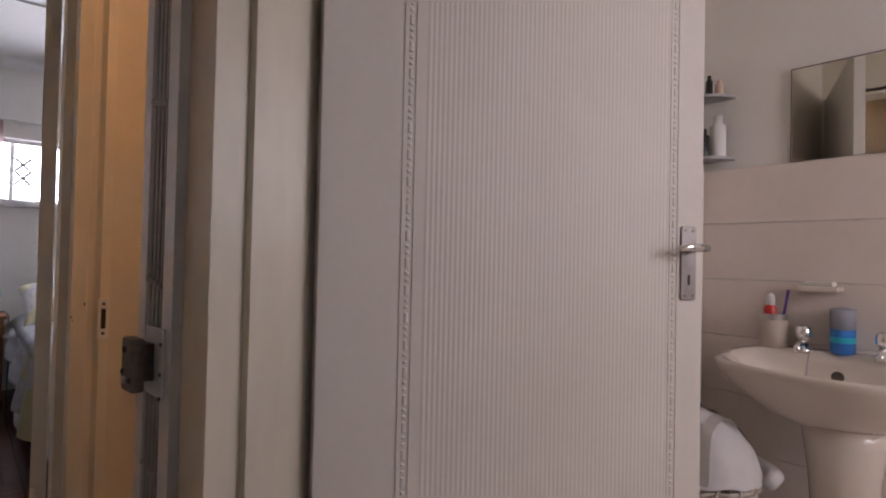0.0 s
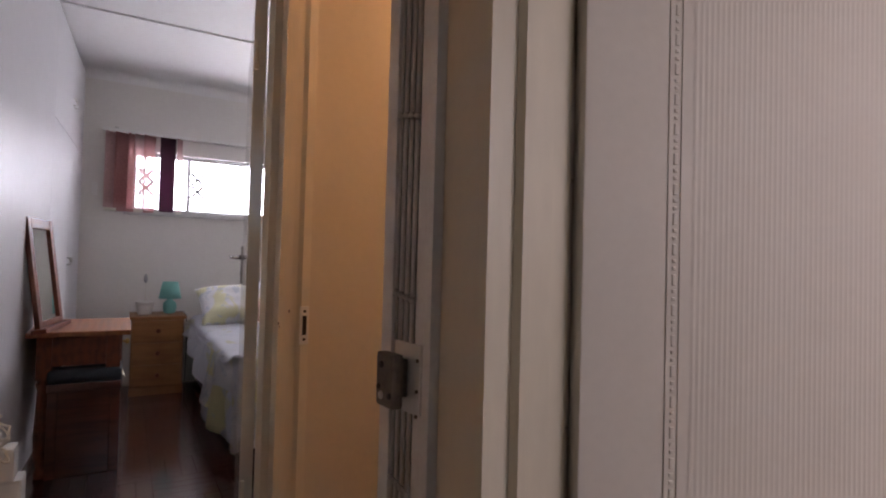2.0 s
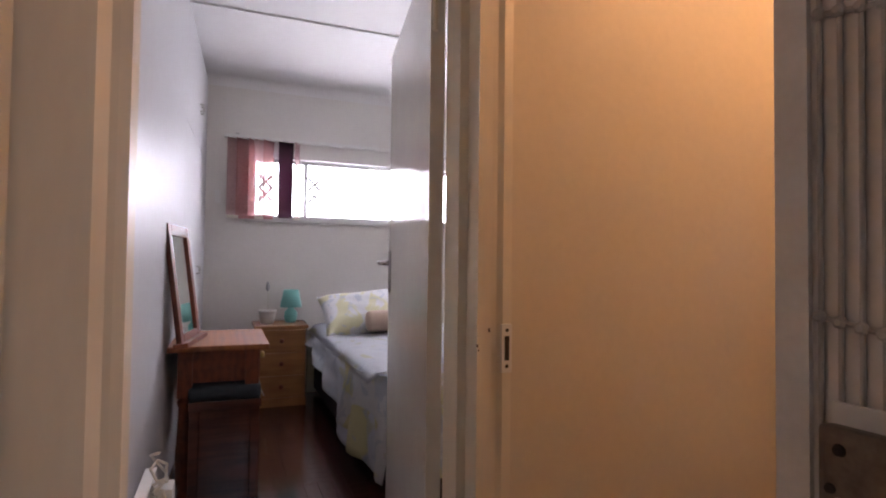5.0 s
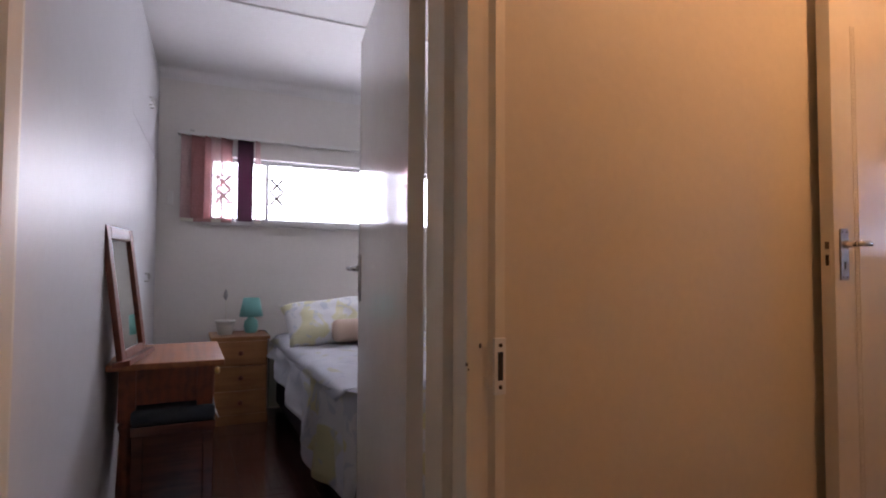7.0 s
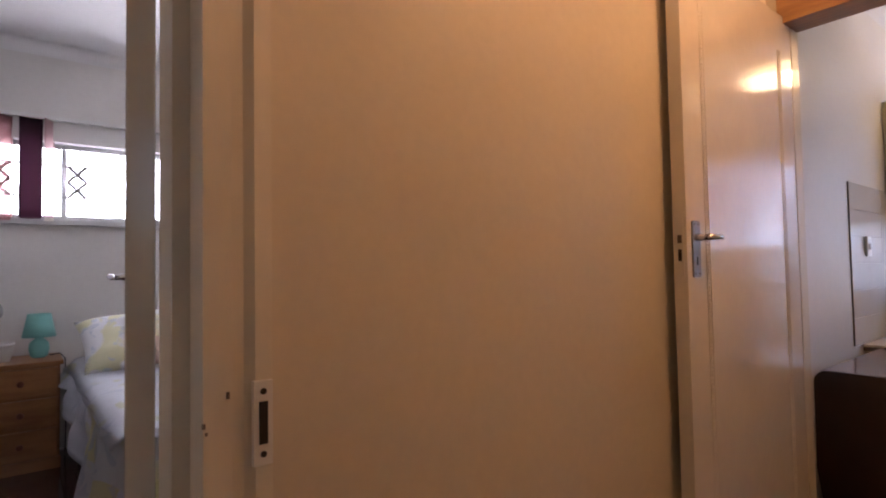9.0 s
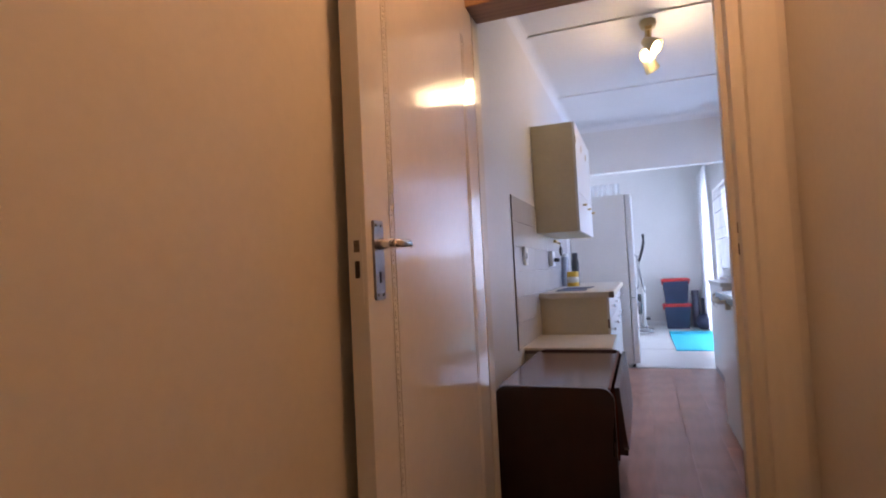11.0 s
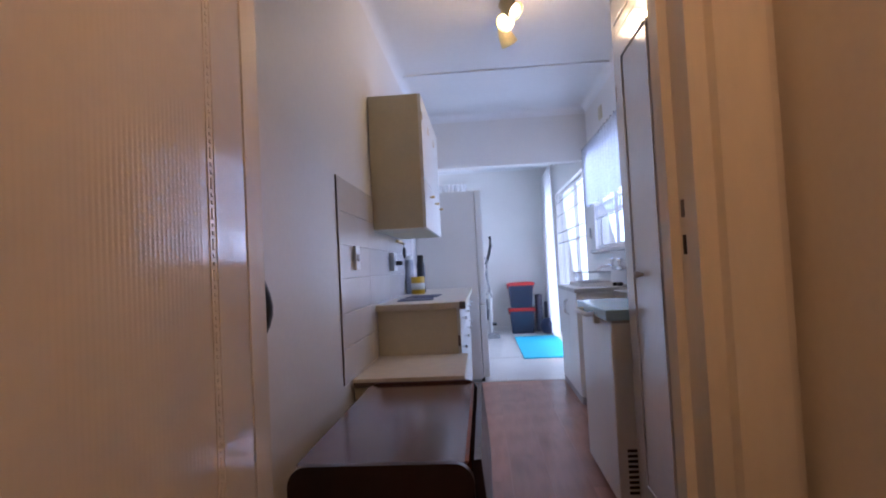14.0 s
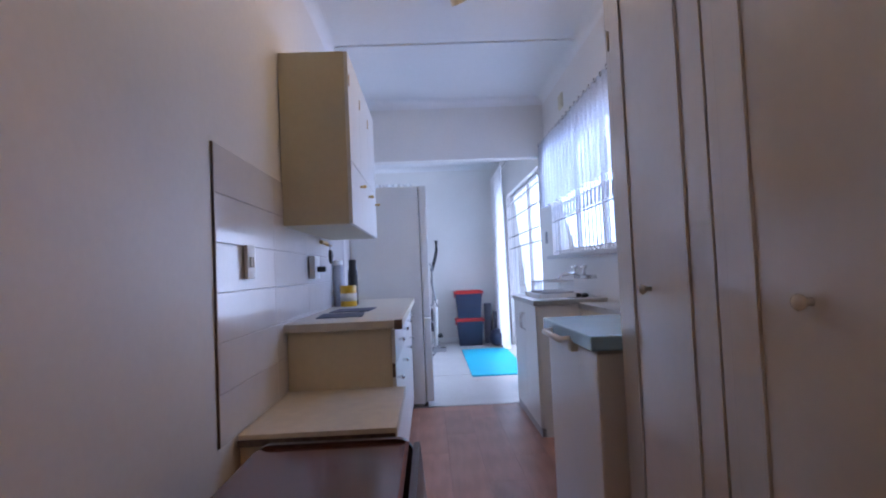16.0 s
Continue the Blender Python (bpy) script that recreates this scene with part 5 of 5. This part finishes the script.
part("lid", lathe([(0.03, 0.27), (0.03, 0.3)], (0, 0, 0), 18), M_WHITE, jr)
for (x, y, r) in ((4.72, 1.98, 4), (5.08, 1.97, -3)):
    pm = thing("placemat", (x, y, 0.881), "blue-grey woven placemat on the worktop", "placemat", "placemats")
    part("mat", transform(box((-0.14, -0.11, 0), (0.14, 0.11, 0.004), 0.001), Matrix.Rotation(radians(r), 4, "Z")), M_MAT, pm)

# upright vacuum leaning at the kitchen wall
vc = thing("stick_vacuum", (2.535, 2.08, 0), "grey stick vacuum with a black loop handle against the wall", "vacuum cleaner")
part("tube", tube([(0.02, -0.05, 0.05), (0.0, 0.0, 0.5), (-0.012, 0.01, 0.87)], 0.013, 10), M_GREYPL, vc, "", True)
loop = [(-0.013, 0.88), (-0.014, 0.95), (-0.016, 1.05), (-0.012, 1.09), (0.0, 1.105), (0.015, 1.1), (0.035, 1.082), (0.06, 1.05), (0.074, 1.022), (0.074, 1.0), (0.06, 0.975), (0.03, 0.953), (0.005, 0.94), (-0.01, 0.915)]
handle_mesh = tube([(u, v - 0.02, 0) for u, v in loop], 0.0175, 10, [0.9, 0.9, 1, 1, 1, 1, 1.05, 1.1, 1.1, 1.05, 0.95, 0.85, 0.8, 0.8])
part("handle", transform(handle_mesh, Matrix.Translation((0, 0.011, 0)) @ Matrix.Rotation(radians(90), 4, "X")), M_BLACK, vc, "black plastic loop handle", True)
part("floor_head", box((-0.1, -0.13, 0.01), (0.1, -0.01, 0.07), 0.015), M_BLACK, vc)


# ---- sun room ----
def storage_box(at, label):
    b = thing("storage_box", at, label, "storage box", "stacked storage boxes")
    bm = bmesh.new()
    w0, w1, h = 0.16, 0.185, 0.345
    vs = []
    for (w, z) in ((w0, 0.0), (w1, h)):
        vs.append([bm.verts.new((sx * w * 0.8, sy * w, z)) for sx, sy in ((-1, -1), (1, -1), (1, 1), (-1, 1))])
    for i in range(4):
        bm.faces.new((vs[0][i], vs[0][(i + 1) % 4], vs[1][(i + 1) % 4], vs[1][i]))
    bm.faces.new(vs[0][::-1])
    bm.faces.new(vs[1])
    part("body", bm, M_NAVY, b)
    part("lid", boxes([((-0.165, -0.21, h), (0.165, 0.21, h + 0.035)), ((-0.14, -0.18, h + 0.035), (0.14, 0.18, h + 0.048))], 0.006), M_RED, b, "bright red lid")
    for s in (-1, 1):
        part("clip", box((-0.03, s * 0.195 - 0.01, h - 0.05), (0.03, s * 0.195 + 0.01, h + 0.02), 0.003), M_RED, b)


storage_box((9.85, 0.98, 0.0), "dark blue storage box with a red lid, under another")
storage_box((9.85, 0.985, 0.395), "dark blue storage box with a red lid, stacked on another")
mt = thing("exercise_mat", (8.4, 0.9, 0.0), "bright cyan foam exercise mat on the floor", "mat")
part("sheet", box((-0.92, -0.36, 0.0), (0.92, 0.24, 0.012), 0.004), M_CYAN, mt)
for y, r, h in ((0.70, 0.055, 0.58), (0.57, 0.05, 0.46)):
    rm = thing("rolled_mat", (9.95, y, 0), "grey foam mat rolled up and stood on end", "mat", "rolled mats")
    part("roll", lathe([(r * 0.96, 0), (r, 0.008), (r, h - 0.008), (r * 0.96, h), (r * 0.3, h - 0.004)], (0, 0, 0), 20), M_GREYFOAM, rm, "", True)
bl = thing("exercise_ball", (9.55, 0.62, 0.125), "dark blue exercise ball on the floor", "ball")
bm = bmesh.new()
bmesh.ops.create_uvsphere(bm, u_segments=24, v_segments=14, radius=0.125)
for v in bm.verts:
    v.co.z *= 0.97 + (0.03 if v.co.z > -0.1 else 0)
part("skin", bm, M_NAVY, bl, "", True)


def elliptical():
    e = thing("elliptical_trainer", (9.3, 1.55, 0), "grey elliptical trainer with a tall swing arm", "exercise machine")
    part("base", boxes([((-0.03, -0.2, 0.0), (0.03, 0.12, 0.05)), ((-0.02, -0.12, 0.05), (0.5, -0.07, 0.09))], 0.01), M_GREYPL, e)
    part("column", tube([(0.02, -0.07, 0.06), (0.03, -0.09, 0.7)], 0.025, 10), M_WHITE, e, "", True)
    part("swing_arm", tube([(0.02, -0.1, 0.6), (0.02, -0.04, 0.95), (0.02, -0.05, 1.1), (0.02, -0.09, 1.24), (0.02, -0.115, 1.3)], 0.016, 10), M_GREYPL, e, "", True)
    part("grip", tube([(0.02, -0.048, 1.09), (0.02, -0.10, 1.25), (0.02, -0.125, 1.36), (0.02, -0.125, 1.5)], 0.022, 10), M_BLACK, e, "black foam grip", True)
    part("flywheel", lathe([(0.1, -0.03), (0.16, -0.025), (0.16, 0.025), (0.1, 0.03)], (0.12, -0.02, 0.42), 24, "y"), M_BLACK, e, "", True)
    part("foot", tube([(0.0, -0.2, 0.03), (0.0, 0.12, 0.03)], 0.03, 10), M_BLACK, e)
    part("pedal", box((-0.1, -0.16, 0.2), (0.12, -0.1, 0.23), 0.006), M_BLACK, e)


elliptical()
sc = thing("long_curtain", (0, 0, 0), "full-length sheer white curtain drawn back beside the glazed door", "curtain")
part("cloth", pleated(8.95, 10.05, 0.55, 2.42, 0.04, 9, 0.04, 0.05, 3), M_SHEER, sc, "", True)
part("rail", tube([(7.15, 0.5, 2.44), (10.15, 0.5, 2.44)], 0.012, 8), M_STEEL, sc)
sc2 = thing("far_curtain", (0, 0, 0), "white curtain hanging on the far sun room wall", "curtain")
bm = pleated(1.75, 2.6, 0, 2.42, 0.6, 9, 0.025, 0.02, 7)
part("cloth", transform(bm, Matrix(((0, 1, 0, 10.12), (1, 0, 0, 0), (0, 0, 1, 0), (0, 0, 0, 1)))), M_SHEER, sc2, "", True)
tg = thing("trellis_gate", (0, 0.385, 0), "dark steel trellis security gate across the glazed door", "security gate")
for z in (0.35, 0.42, 1.35, 1.5, 1.75, 1.95):
    part("rail", box((SX0, -0.004, z - 0.006), (SX1, 0.004, z + 0.006)), M_GATEBAR, tg)
x = SX0 + 0.06
while x < SX1:
    part("bar", box((x - 0.007, -0.005, 0.03), (x + 0.007, 0.005, SZ1 - 0.02)), M_GATEBAR, tg)
    x += 0.135
setting("baseboard", box((10.178, 0.42, 0), (10.2, 4.0, 0.07), 0.004), M_WHITE, "white painted skirting board", "skirting")


# ---- bathroom ----
def basin():
    b = thing("pedestal_basin", (1.972, 0.52, 0), "ivory ceramic basin on a pedestal with two chrome taps", "basin")
    W, D = 0.29, 0.44
    n = 40
    ring = []
    for i in range(n):
        t = 2 * math.pi * i / n
        c, s = math.cos(t), math.sin(t)
        x = -D / 2 - D / 2 * math.copysign(abs(c) ** 0.75, c)
        y = W * math.copysign(abs(s) ** 0.62, s) * (1.0 if c < 0 else 1.0 - 0.25 * c ** 2)
        ring.append((x, y))
    bm = bmesh.new()
    cx, cy = -D / 2, 0.0
    levels = [(0.12, 0.61, 0.10), (0.36, 0.635, 0.05), (0.62, 0.675, 0.02), (0.86, 0.735, 0), (0.97, 0.78, 0), (1.0, 0.797, 0), (0.98, 0.808, 0), (0.90, 0.806, 0), (0.84, 0.79, 0.012), (0.72, 0.74, 0.02), (0.45, 0.70, 0.02), (0.1, 0.695, 0.02)]
    rings = []
    for k, z, back in levels:
        rings.append([bm.verts.new((min(-0.002, cx + (x - cx) * k + (0.06 * (1 - k) if z < 0.78 and k < 0.9 else 0) - (0.05 if k < 0.95 and z > 0.67 and k > 0.3 else 0) * (1 if x > cx else 0)), cy + (y - cy) * k, z + (0.02 * max(0, (x - cx) / (D / 2)) if k > 0.85 else 0))) for x, y in ring])
    for a, c in zip(rings, rings[1:]):
        for i in range(n):
            bm.faces.new((a[i], a[(i + 1) % n], c[(i + 1) % n], c[i]))
    bm.faces.new(rings[0][::-1])
    bm.faces.new(rings[-1])
    bmesh.ops.recalc_face_normals(bm, faces=bm.faces)
    part("bowl", transform(bm, Matrix.Translation((0, 0, -0.045))), M_IVORY, b, "ivory ceramic bowl", True)
    part("pedestal", lathe([(0.115, 0), (0.11, 0.03), (0.082, 0.1), (0.078, 0.35), (0.085, 0.46), (0.098, 0.555), (0.105, 0.605)], (-0.19, -0.03, 0), 26), M_IVORY, b, "", True)
    part("overflow", lathe([(0.016, 0), (0.016, 0.006)], (-0.125, 0.0, 0.72), 14, "x"), M_DULL, b)
    for y in (-0.1, 0.1):
        bm = lathe([(0.022, 0), (0.022, 0.012), (0.014, 0.016), (0.013, 0.04), (0.02, 0.045), (0.024, 0.055), (0.022, 0.08), (0.01, 0.086)], (-0.07, y, 0.773), 16)
        add_tube(bm, [(-0.07, y, 0.795), (-0.11, y, 0.803), (-0.135, y, 0.793), (-0.14, y, 0.78)], 0.011, 10)
        part("tap", bm, M_CHROME, b, "chrome pillar tap", True)
    part("plug_chain", tube([(-0.115, 0.075, 0.775), (-0.15, 0.07, 0.755), (-0.16, 0.07, 0.715)], 0.003, 6), M_STEEL, b)


basin()
mi = thing("bathroom_mirror", (1.974, 0.414, 1.388), "frameless rectangular mirror on the tiled wall", "mirror")
part("glass", box((-0.008, -0.34, 0), (0, 0.262, 0.305), 0.0015), M_MIRROR, mi)
part("edge", boxes([((-0.009, -0.342, 0.305), (-0.001, 0.264, 0.3075)), ((-0.009, 0.262, 0.0), (-0.001, 0.2645, 0.305))]), M_DULL, mi)
so = thing("soap_dish", (1.962, 0.584, 0.966), "cream ceramic soap dish set in the tiles", "soap dish")
part("dish", box((-0.075, -0.055, 0), (0, 0.055, 0.016), 0.007, 3), M_IVORY, so)
part("soap", box((-0.06, -0.04, 0.016), (-0.015, 0.035, 0.03), 0.006, 3), M_LABEL, so, "pale bar of soap")
bk = thing("toothbrush_beaker", (1.913, 0.707, 0.775), "stone-coloured beaker holding toothpaste and a toothbrush", "beaker")
part("cup", lathe([(0.036, 0), (0.04, 0.005), (0.04, 0.095), (0.037, 0.095), (0.034, 0.01)], (0, 0, 0), 22), M_BEIGEPL, bk, "", True)
part("rim", lathe([(0.041, 0.092), (0.041, 0.112), (0.038, 0.112), (0.038, 0.092)], (0, 0, 0), 22), M_STEEL, bk)
part("toothpaste", lathe([(0.018, 0.05), (0.02, 0.13), (0.012, 0.14), (0.012, 0.165), (0.006, 0.175)], (-0.008, 0.008, 0), 14), M_RED, bk, "red toothpaste tube with white cap", True)
part("cap", lathe([(0.013, 0.14), (0.013, 0.168), (0.007, 0.178)], (-0.008, 0.008, 0), 14), M_WHITE, bk)
part("toothbrush", tube([(0.01, -0.01, 0.03), (0.014, -0.028, 0.13), (0.018, -0.036, 0.19)], 0.005, 6), M_PURPLE, bk, "purple toothbrush")
hs = thing("soap_bottle", (1.923, 0.523, 0.78), "clear bottle of blue liquid soap", "bottle")
part("bottle", lathe([(0.036, 0), (0.04, 0.01), (0.04, 0.085), (0.036, 0.1), (0.034, 0.115), (0.038, 0.12)], (0, 0, 0), 22, "z", 0.8), M_BLUE, hs, "", True)
part("upper_wall", lathe([(0.041, 0.075), (0.042, 0.13), (0.04, 0.135), (0.0405, 0.076)], (0, 0, 0), 22, "z", 0.8), M_CLEARPL, hs, "", True)
part("label", lathe([(0.0408, 0.035), (0.0408, 0.052)], (0, 0, 0), 22, "z", 0.8), M_CYAN, hs)
part("pump", lathe([(0.03, 0.118), (0.026, 0.135), (0.012, 0.14)], (0, 0, 0), 18), M_CLEARPL, hs)
for z, items in ((1.415, ((-0.035, -0.065, 0.026, 0.15, M_WHITE), (-0.075, -0.03, 0.02, 0.1, M_BLACK))), (1.635, ((-0.055, -0.04, 0.012, 0.075, M_BLACK), (-0.03, -0.065, 0.014, 0.06, M_PEACH)))):
    cs = thing("corner_shelf", (1.972, 0.962, z), "smoked glass corner shelf with toiletries", "shelf", "corner shelves")
    pts = [(0, 0), (-0.11, 0)] + [(-0.11 * math.cos(radians(a)), -0.11 * math.sin(radians(a))) for a in range(10, 90, 10)] + [(0, -0.11)]
    part("glass_plate", extrude_profile(pts, 0, 0.01), M_GREYPL, cs, "smoked glass plate")
    for x, y, r, h, m in items:
        tl = thing("toiletry_bottle", (1.972 + x, 0.962 + y, z + 0.01), "small toiletry bottle on the corner shelf", "bottle", "shelf bottles")
        part("body", lathe([(r * 0.95, 0), (r, 0.006), (r, h * 0.75), (r * 0.55, h * 0.8), (r * 0.55, h), (r * 0.4, h)], (0, 0, 0), 14), m, tl, "", True)


def laundry_basket():
    b = thing("laundry_basket", (1.55, 0.785, 0), "round white wicker laundry basket", "basket")
    n = 28
    R0, R1, H = 0.12, 0.145, 0.46
    for k in range(n):
        a = 2 * math.pi * k / n
        part("upright_cane", tube([((R0 + (R1 - R0) * z / H) * math.cos(a) , (R0 + (R1 - R0) * z / H) * math.sin(a), z) for z in (0, 0.16, 0.33, H)], 0.004, 5), M_WICKER, b)
    rows = 22
    for j in range(rows):
        z = 0.02 + j * (H - 0.03) / rows
        r = R0 + (R1 - R0) * z / H
        pts = [((r + (0.006 if (k + j) % 2 else -0.006)) * math.cos(2 * math.pi * k / n), (r + (0.006 if (k + j) % 2 else -0.006)) * math.sin(2 * math.pi * k / n), z + 0.003 * math.sin(k * 2.1 + j)) for k in range(n + 1)]
        part("weaver", tube(pts, 0.006, 5), M_WICKER, b)
    part("rim", tube([(R1 * math.cos(2 * math.pi * k / 24), R1 * math.sin(2 * math.pi * k / 24), H) for k in range(25)], 0.012, 8), M_WICKER, b, "plaited rim", True)
    part("floor_disc", lathe([(R0, 0.004), (R0, 0.012)], (0, 0, 0), 24), M_WICKER, b)


laundry_basket()
tw = thing("towel", (1.55, 0.785, 0.46), "crumpled white towel with grey bands over the basket", "towel")


def towel_at(u, v):
    r = 0.166 * math.sqrt(u)
    a = v * 2 * math.pi
    x, y = r * math.cos(a), r * math.sin(a) * 1.05
    z = 0.155 * (1 - u) ** 0.8 + 0.035 * noise.noise((x * 17, y * 9 + x * 12, 1.0)) + 0.012 - (0.02 * max(0, u - 0.75) / 0.25)
    return (x - 0.01, y + 0.01, z + 0.10 * max(0, y) * 1.2)


bm = grid_surface(16, 44, towel_at)
bmesh.ops.remove_doubles(bm, verts=bm.verts, dist=1e-4)
part("cloth", bm, M_TOWEL, tw, "", True)
for k, y0 in enumerate((-0.085, -0.02, 0.05)):
    def band(u, v, y0=y0):
        x, y = -0.15 + 0.3 * u, y0 + 0.024 * (v - 0.5) + 0.02 * math.sin(u * 5)
        uu = min(1, (x * x + (y / 1.05) ** 2) / 0.166 ** 2)
        vv = (math.atan2(y / 1.05, x) / (2 * math.pi)) % 1
        p = towel_at(uu, vv)
        return (p[0], p[1], p[2] + 0.009)
    part("woven_band", grid_surface(24, 2, band), M_TOWELBAND, tw, "grey woven band", True)
part("hem", tube([(0.0, -0.18, 0.0), (0.06, -0.18, 0.005), (0.11, -0.155, 0.0), (0.15, -0.1, 0.0)], 0.018, 8), M_TOWEL, tw, "rolled fringed hem", True)


# ---- pieces of walls and floors ----
def pieces(parent, name, mesh, places):
    for p in places:
        ob = new(name, mesh)
        ob.parent = parent
        ob.location = p


def piece_mesh(name, lo, hi, mat, bevel=0.0015):
    bm = box(lo, hi, bevel, 1)
    me = bpy.data.meshes.new(name)
    bm.to_mesh(me)
    bm.free()
    me.materials.append(mat)
    return me


# bathroom tiles, 0.2 m courses
bt1 = setting("wall_tiling_east", box((1.972, -1.28, 0), (1.9795, 0.96, 1.385)), M_PALEGROUT, "pale pinkish wall tiles in wide courses", "tiles")
tm = piece_mesh("tile", (-0.006, -0.2985, 0.0012), (0, 0.2985, 0.1968), M_TILE)
pieces(bt1, "tile", tm, [(1.973, 0.661 - 0.6 * i, 0.001 + 0.198 * j) for i in range(3) for j in range(7)])
bt2 = setting("wall_tiling_north", box((0.46, 0.961, 0), (1.965, 0.9695, 1.385)), M_GROUT, "pale pinkish wall tiles in wide courses", "tiles")
tm2 = piece_mesh("tile", (-0.1985, -0.006, 0.0012), (0.1985, 0, 0.1968), M_TILE)
pieces(bt2, "tile", tm2, [(1.768 - 0.4 * i, 0.962, 0.001 + 0.198 * j) for i in range(4) for j in range(7)])
# kitchen splashback
kt = setting("wall_tiling_kitchen", box((3.6, 2.1655, 0.59), (6.34, 2.1695, 1.503)), M_PALEGROUT, "white glazed kitchen wall tiles with a dark end joint", "tiles")
part("edge_joint", box((3.597, 2.1635, 0.59), (3.6, 2.1695, 1.503)), M_DULL, kt)
tm3 = piece_mesh("tile", (0.0007, -0.006, 0.0009), (0.6073, 0, 0.1511), M_KTILE)
pieces(kt, "tile", tm3, [(3.601 + 0.608 * i, 2.168, 0.59 + 0.152 * j) for i in range(4) for j in range(6)])
# kitchen planks
fk = setting("floor_kitchen", box((2.3, 0.4, -0.011), (6.352, 2.17, -0.006)), M_GROUT, "brown wood laminate plank floor", "floor")
pmesh = piece_mesh("plank", (0.0003, 0.0003, -0.006), (1.1997, 0.1897, 0.002), M_LAMINATE, 0.0005)
places = []
for r in range(10):
    off = (r * 0.37) % 1.2
    for c in range(-1, 4):
        x = 2.3 + c * 1.2 - off + 0.35
        if 2.2 < x and x + 1.2 <= 6.36:
            places.append((x, 0.32 + 0.19 * r, 0))
pieces(fk, "plank", pmesh, places)
half = piece_mesh("plank", (0.0003, 0.0003, -0.006), (0.5997, 0.1897, 0.002), M_LAMINATE, 0.0005)
ends = []
for r in range(10):
    rows = sorted(p[0] for p in places if abs(p[1] - (0.32 + 0.19 * r)) < 0.01)
    lo, hi = rows[0], rows[-1] + 1.2
    while lo > 2.3:
        lo -= 0.6
        ends.append((lo, 0.32 + 0.19 * r, 0))
    while hi < 6.3:
        ends.append((min(hi, 5.752), 0.32 + 0.19 * r, 0 if hi <= 5.752 else -0.002))
        hi += 0.6
pieces(fk, "plank", half, ends)
setting("floor_threshold", box((6.335, 0.4, 0.0), (6.375, 2.17, 0.006), 0.002), M_STEEL, "thin metal strip between the two floors", "threshold")
setting("floor_seam", box((7.62, 0.4, 0.0), (7.626, 4.0, 0.0015)), M_GROUT, "seam in the vinyl floor", "seam")
# bedroom parquet in basket-weave squares
fb = setting("floor_bedroom", box((-0.62, 2.12, -0.011), (2.08, 5.3, -0.006)), M_GROUT, "dark red polished parquet floor", "floor")
ph = piece_mesh("parquet_block", (0.0005, 0.0005, -0.006), (0.2595, 0.0645, 0.002), M_PARQUET, 0.001)
pv = piece_mesh("parquet_block", (0.0005, 0.0005, -0.006), (0.0645, 0.2595, 0.002), M_PARQUET, 0.001)
for i in range(6):
    for j in range(12):
        x, y = -0.62 + 0.26 * i, 2.13 + 0.26 * j
        if (i + j) % 2:
            pieces(fb, "parquet_block", ph, [(x, y + 0.065 * k, 0) for k in range(4)])
        else:
            pieces(fb, "parquet_block", pv, [(x + 0.065 * k, y, 0) for k in range(4)])
rest = bmesh.new()
for i in range(6, 10):
    for j in range(12):
        add_box(rest, (-0.62 + 0.26 * i + 0.001, 2.13 + 0.26 * j + 0.001, -0.006), (-0.62 + 0.26 * i + 0.259, 2.13 + 0.26 * j + 0.259, 0.002))
rp = part("parquet_field", rest, M_PARQUET, fb)
rp["kind"] = "stuff"
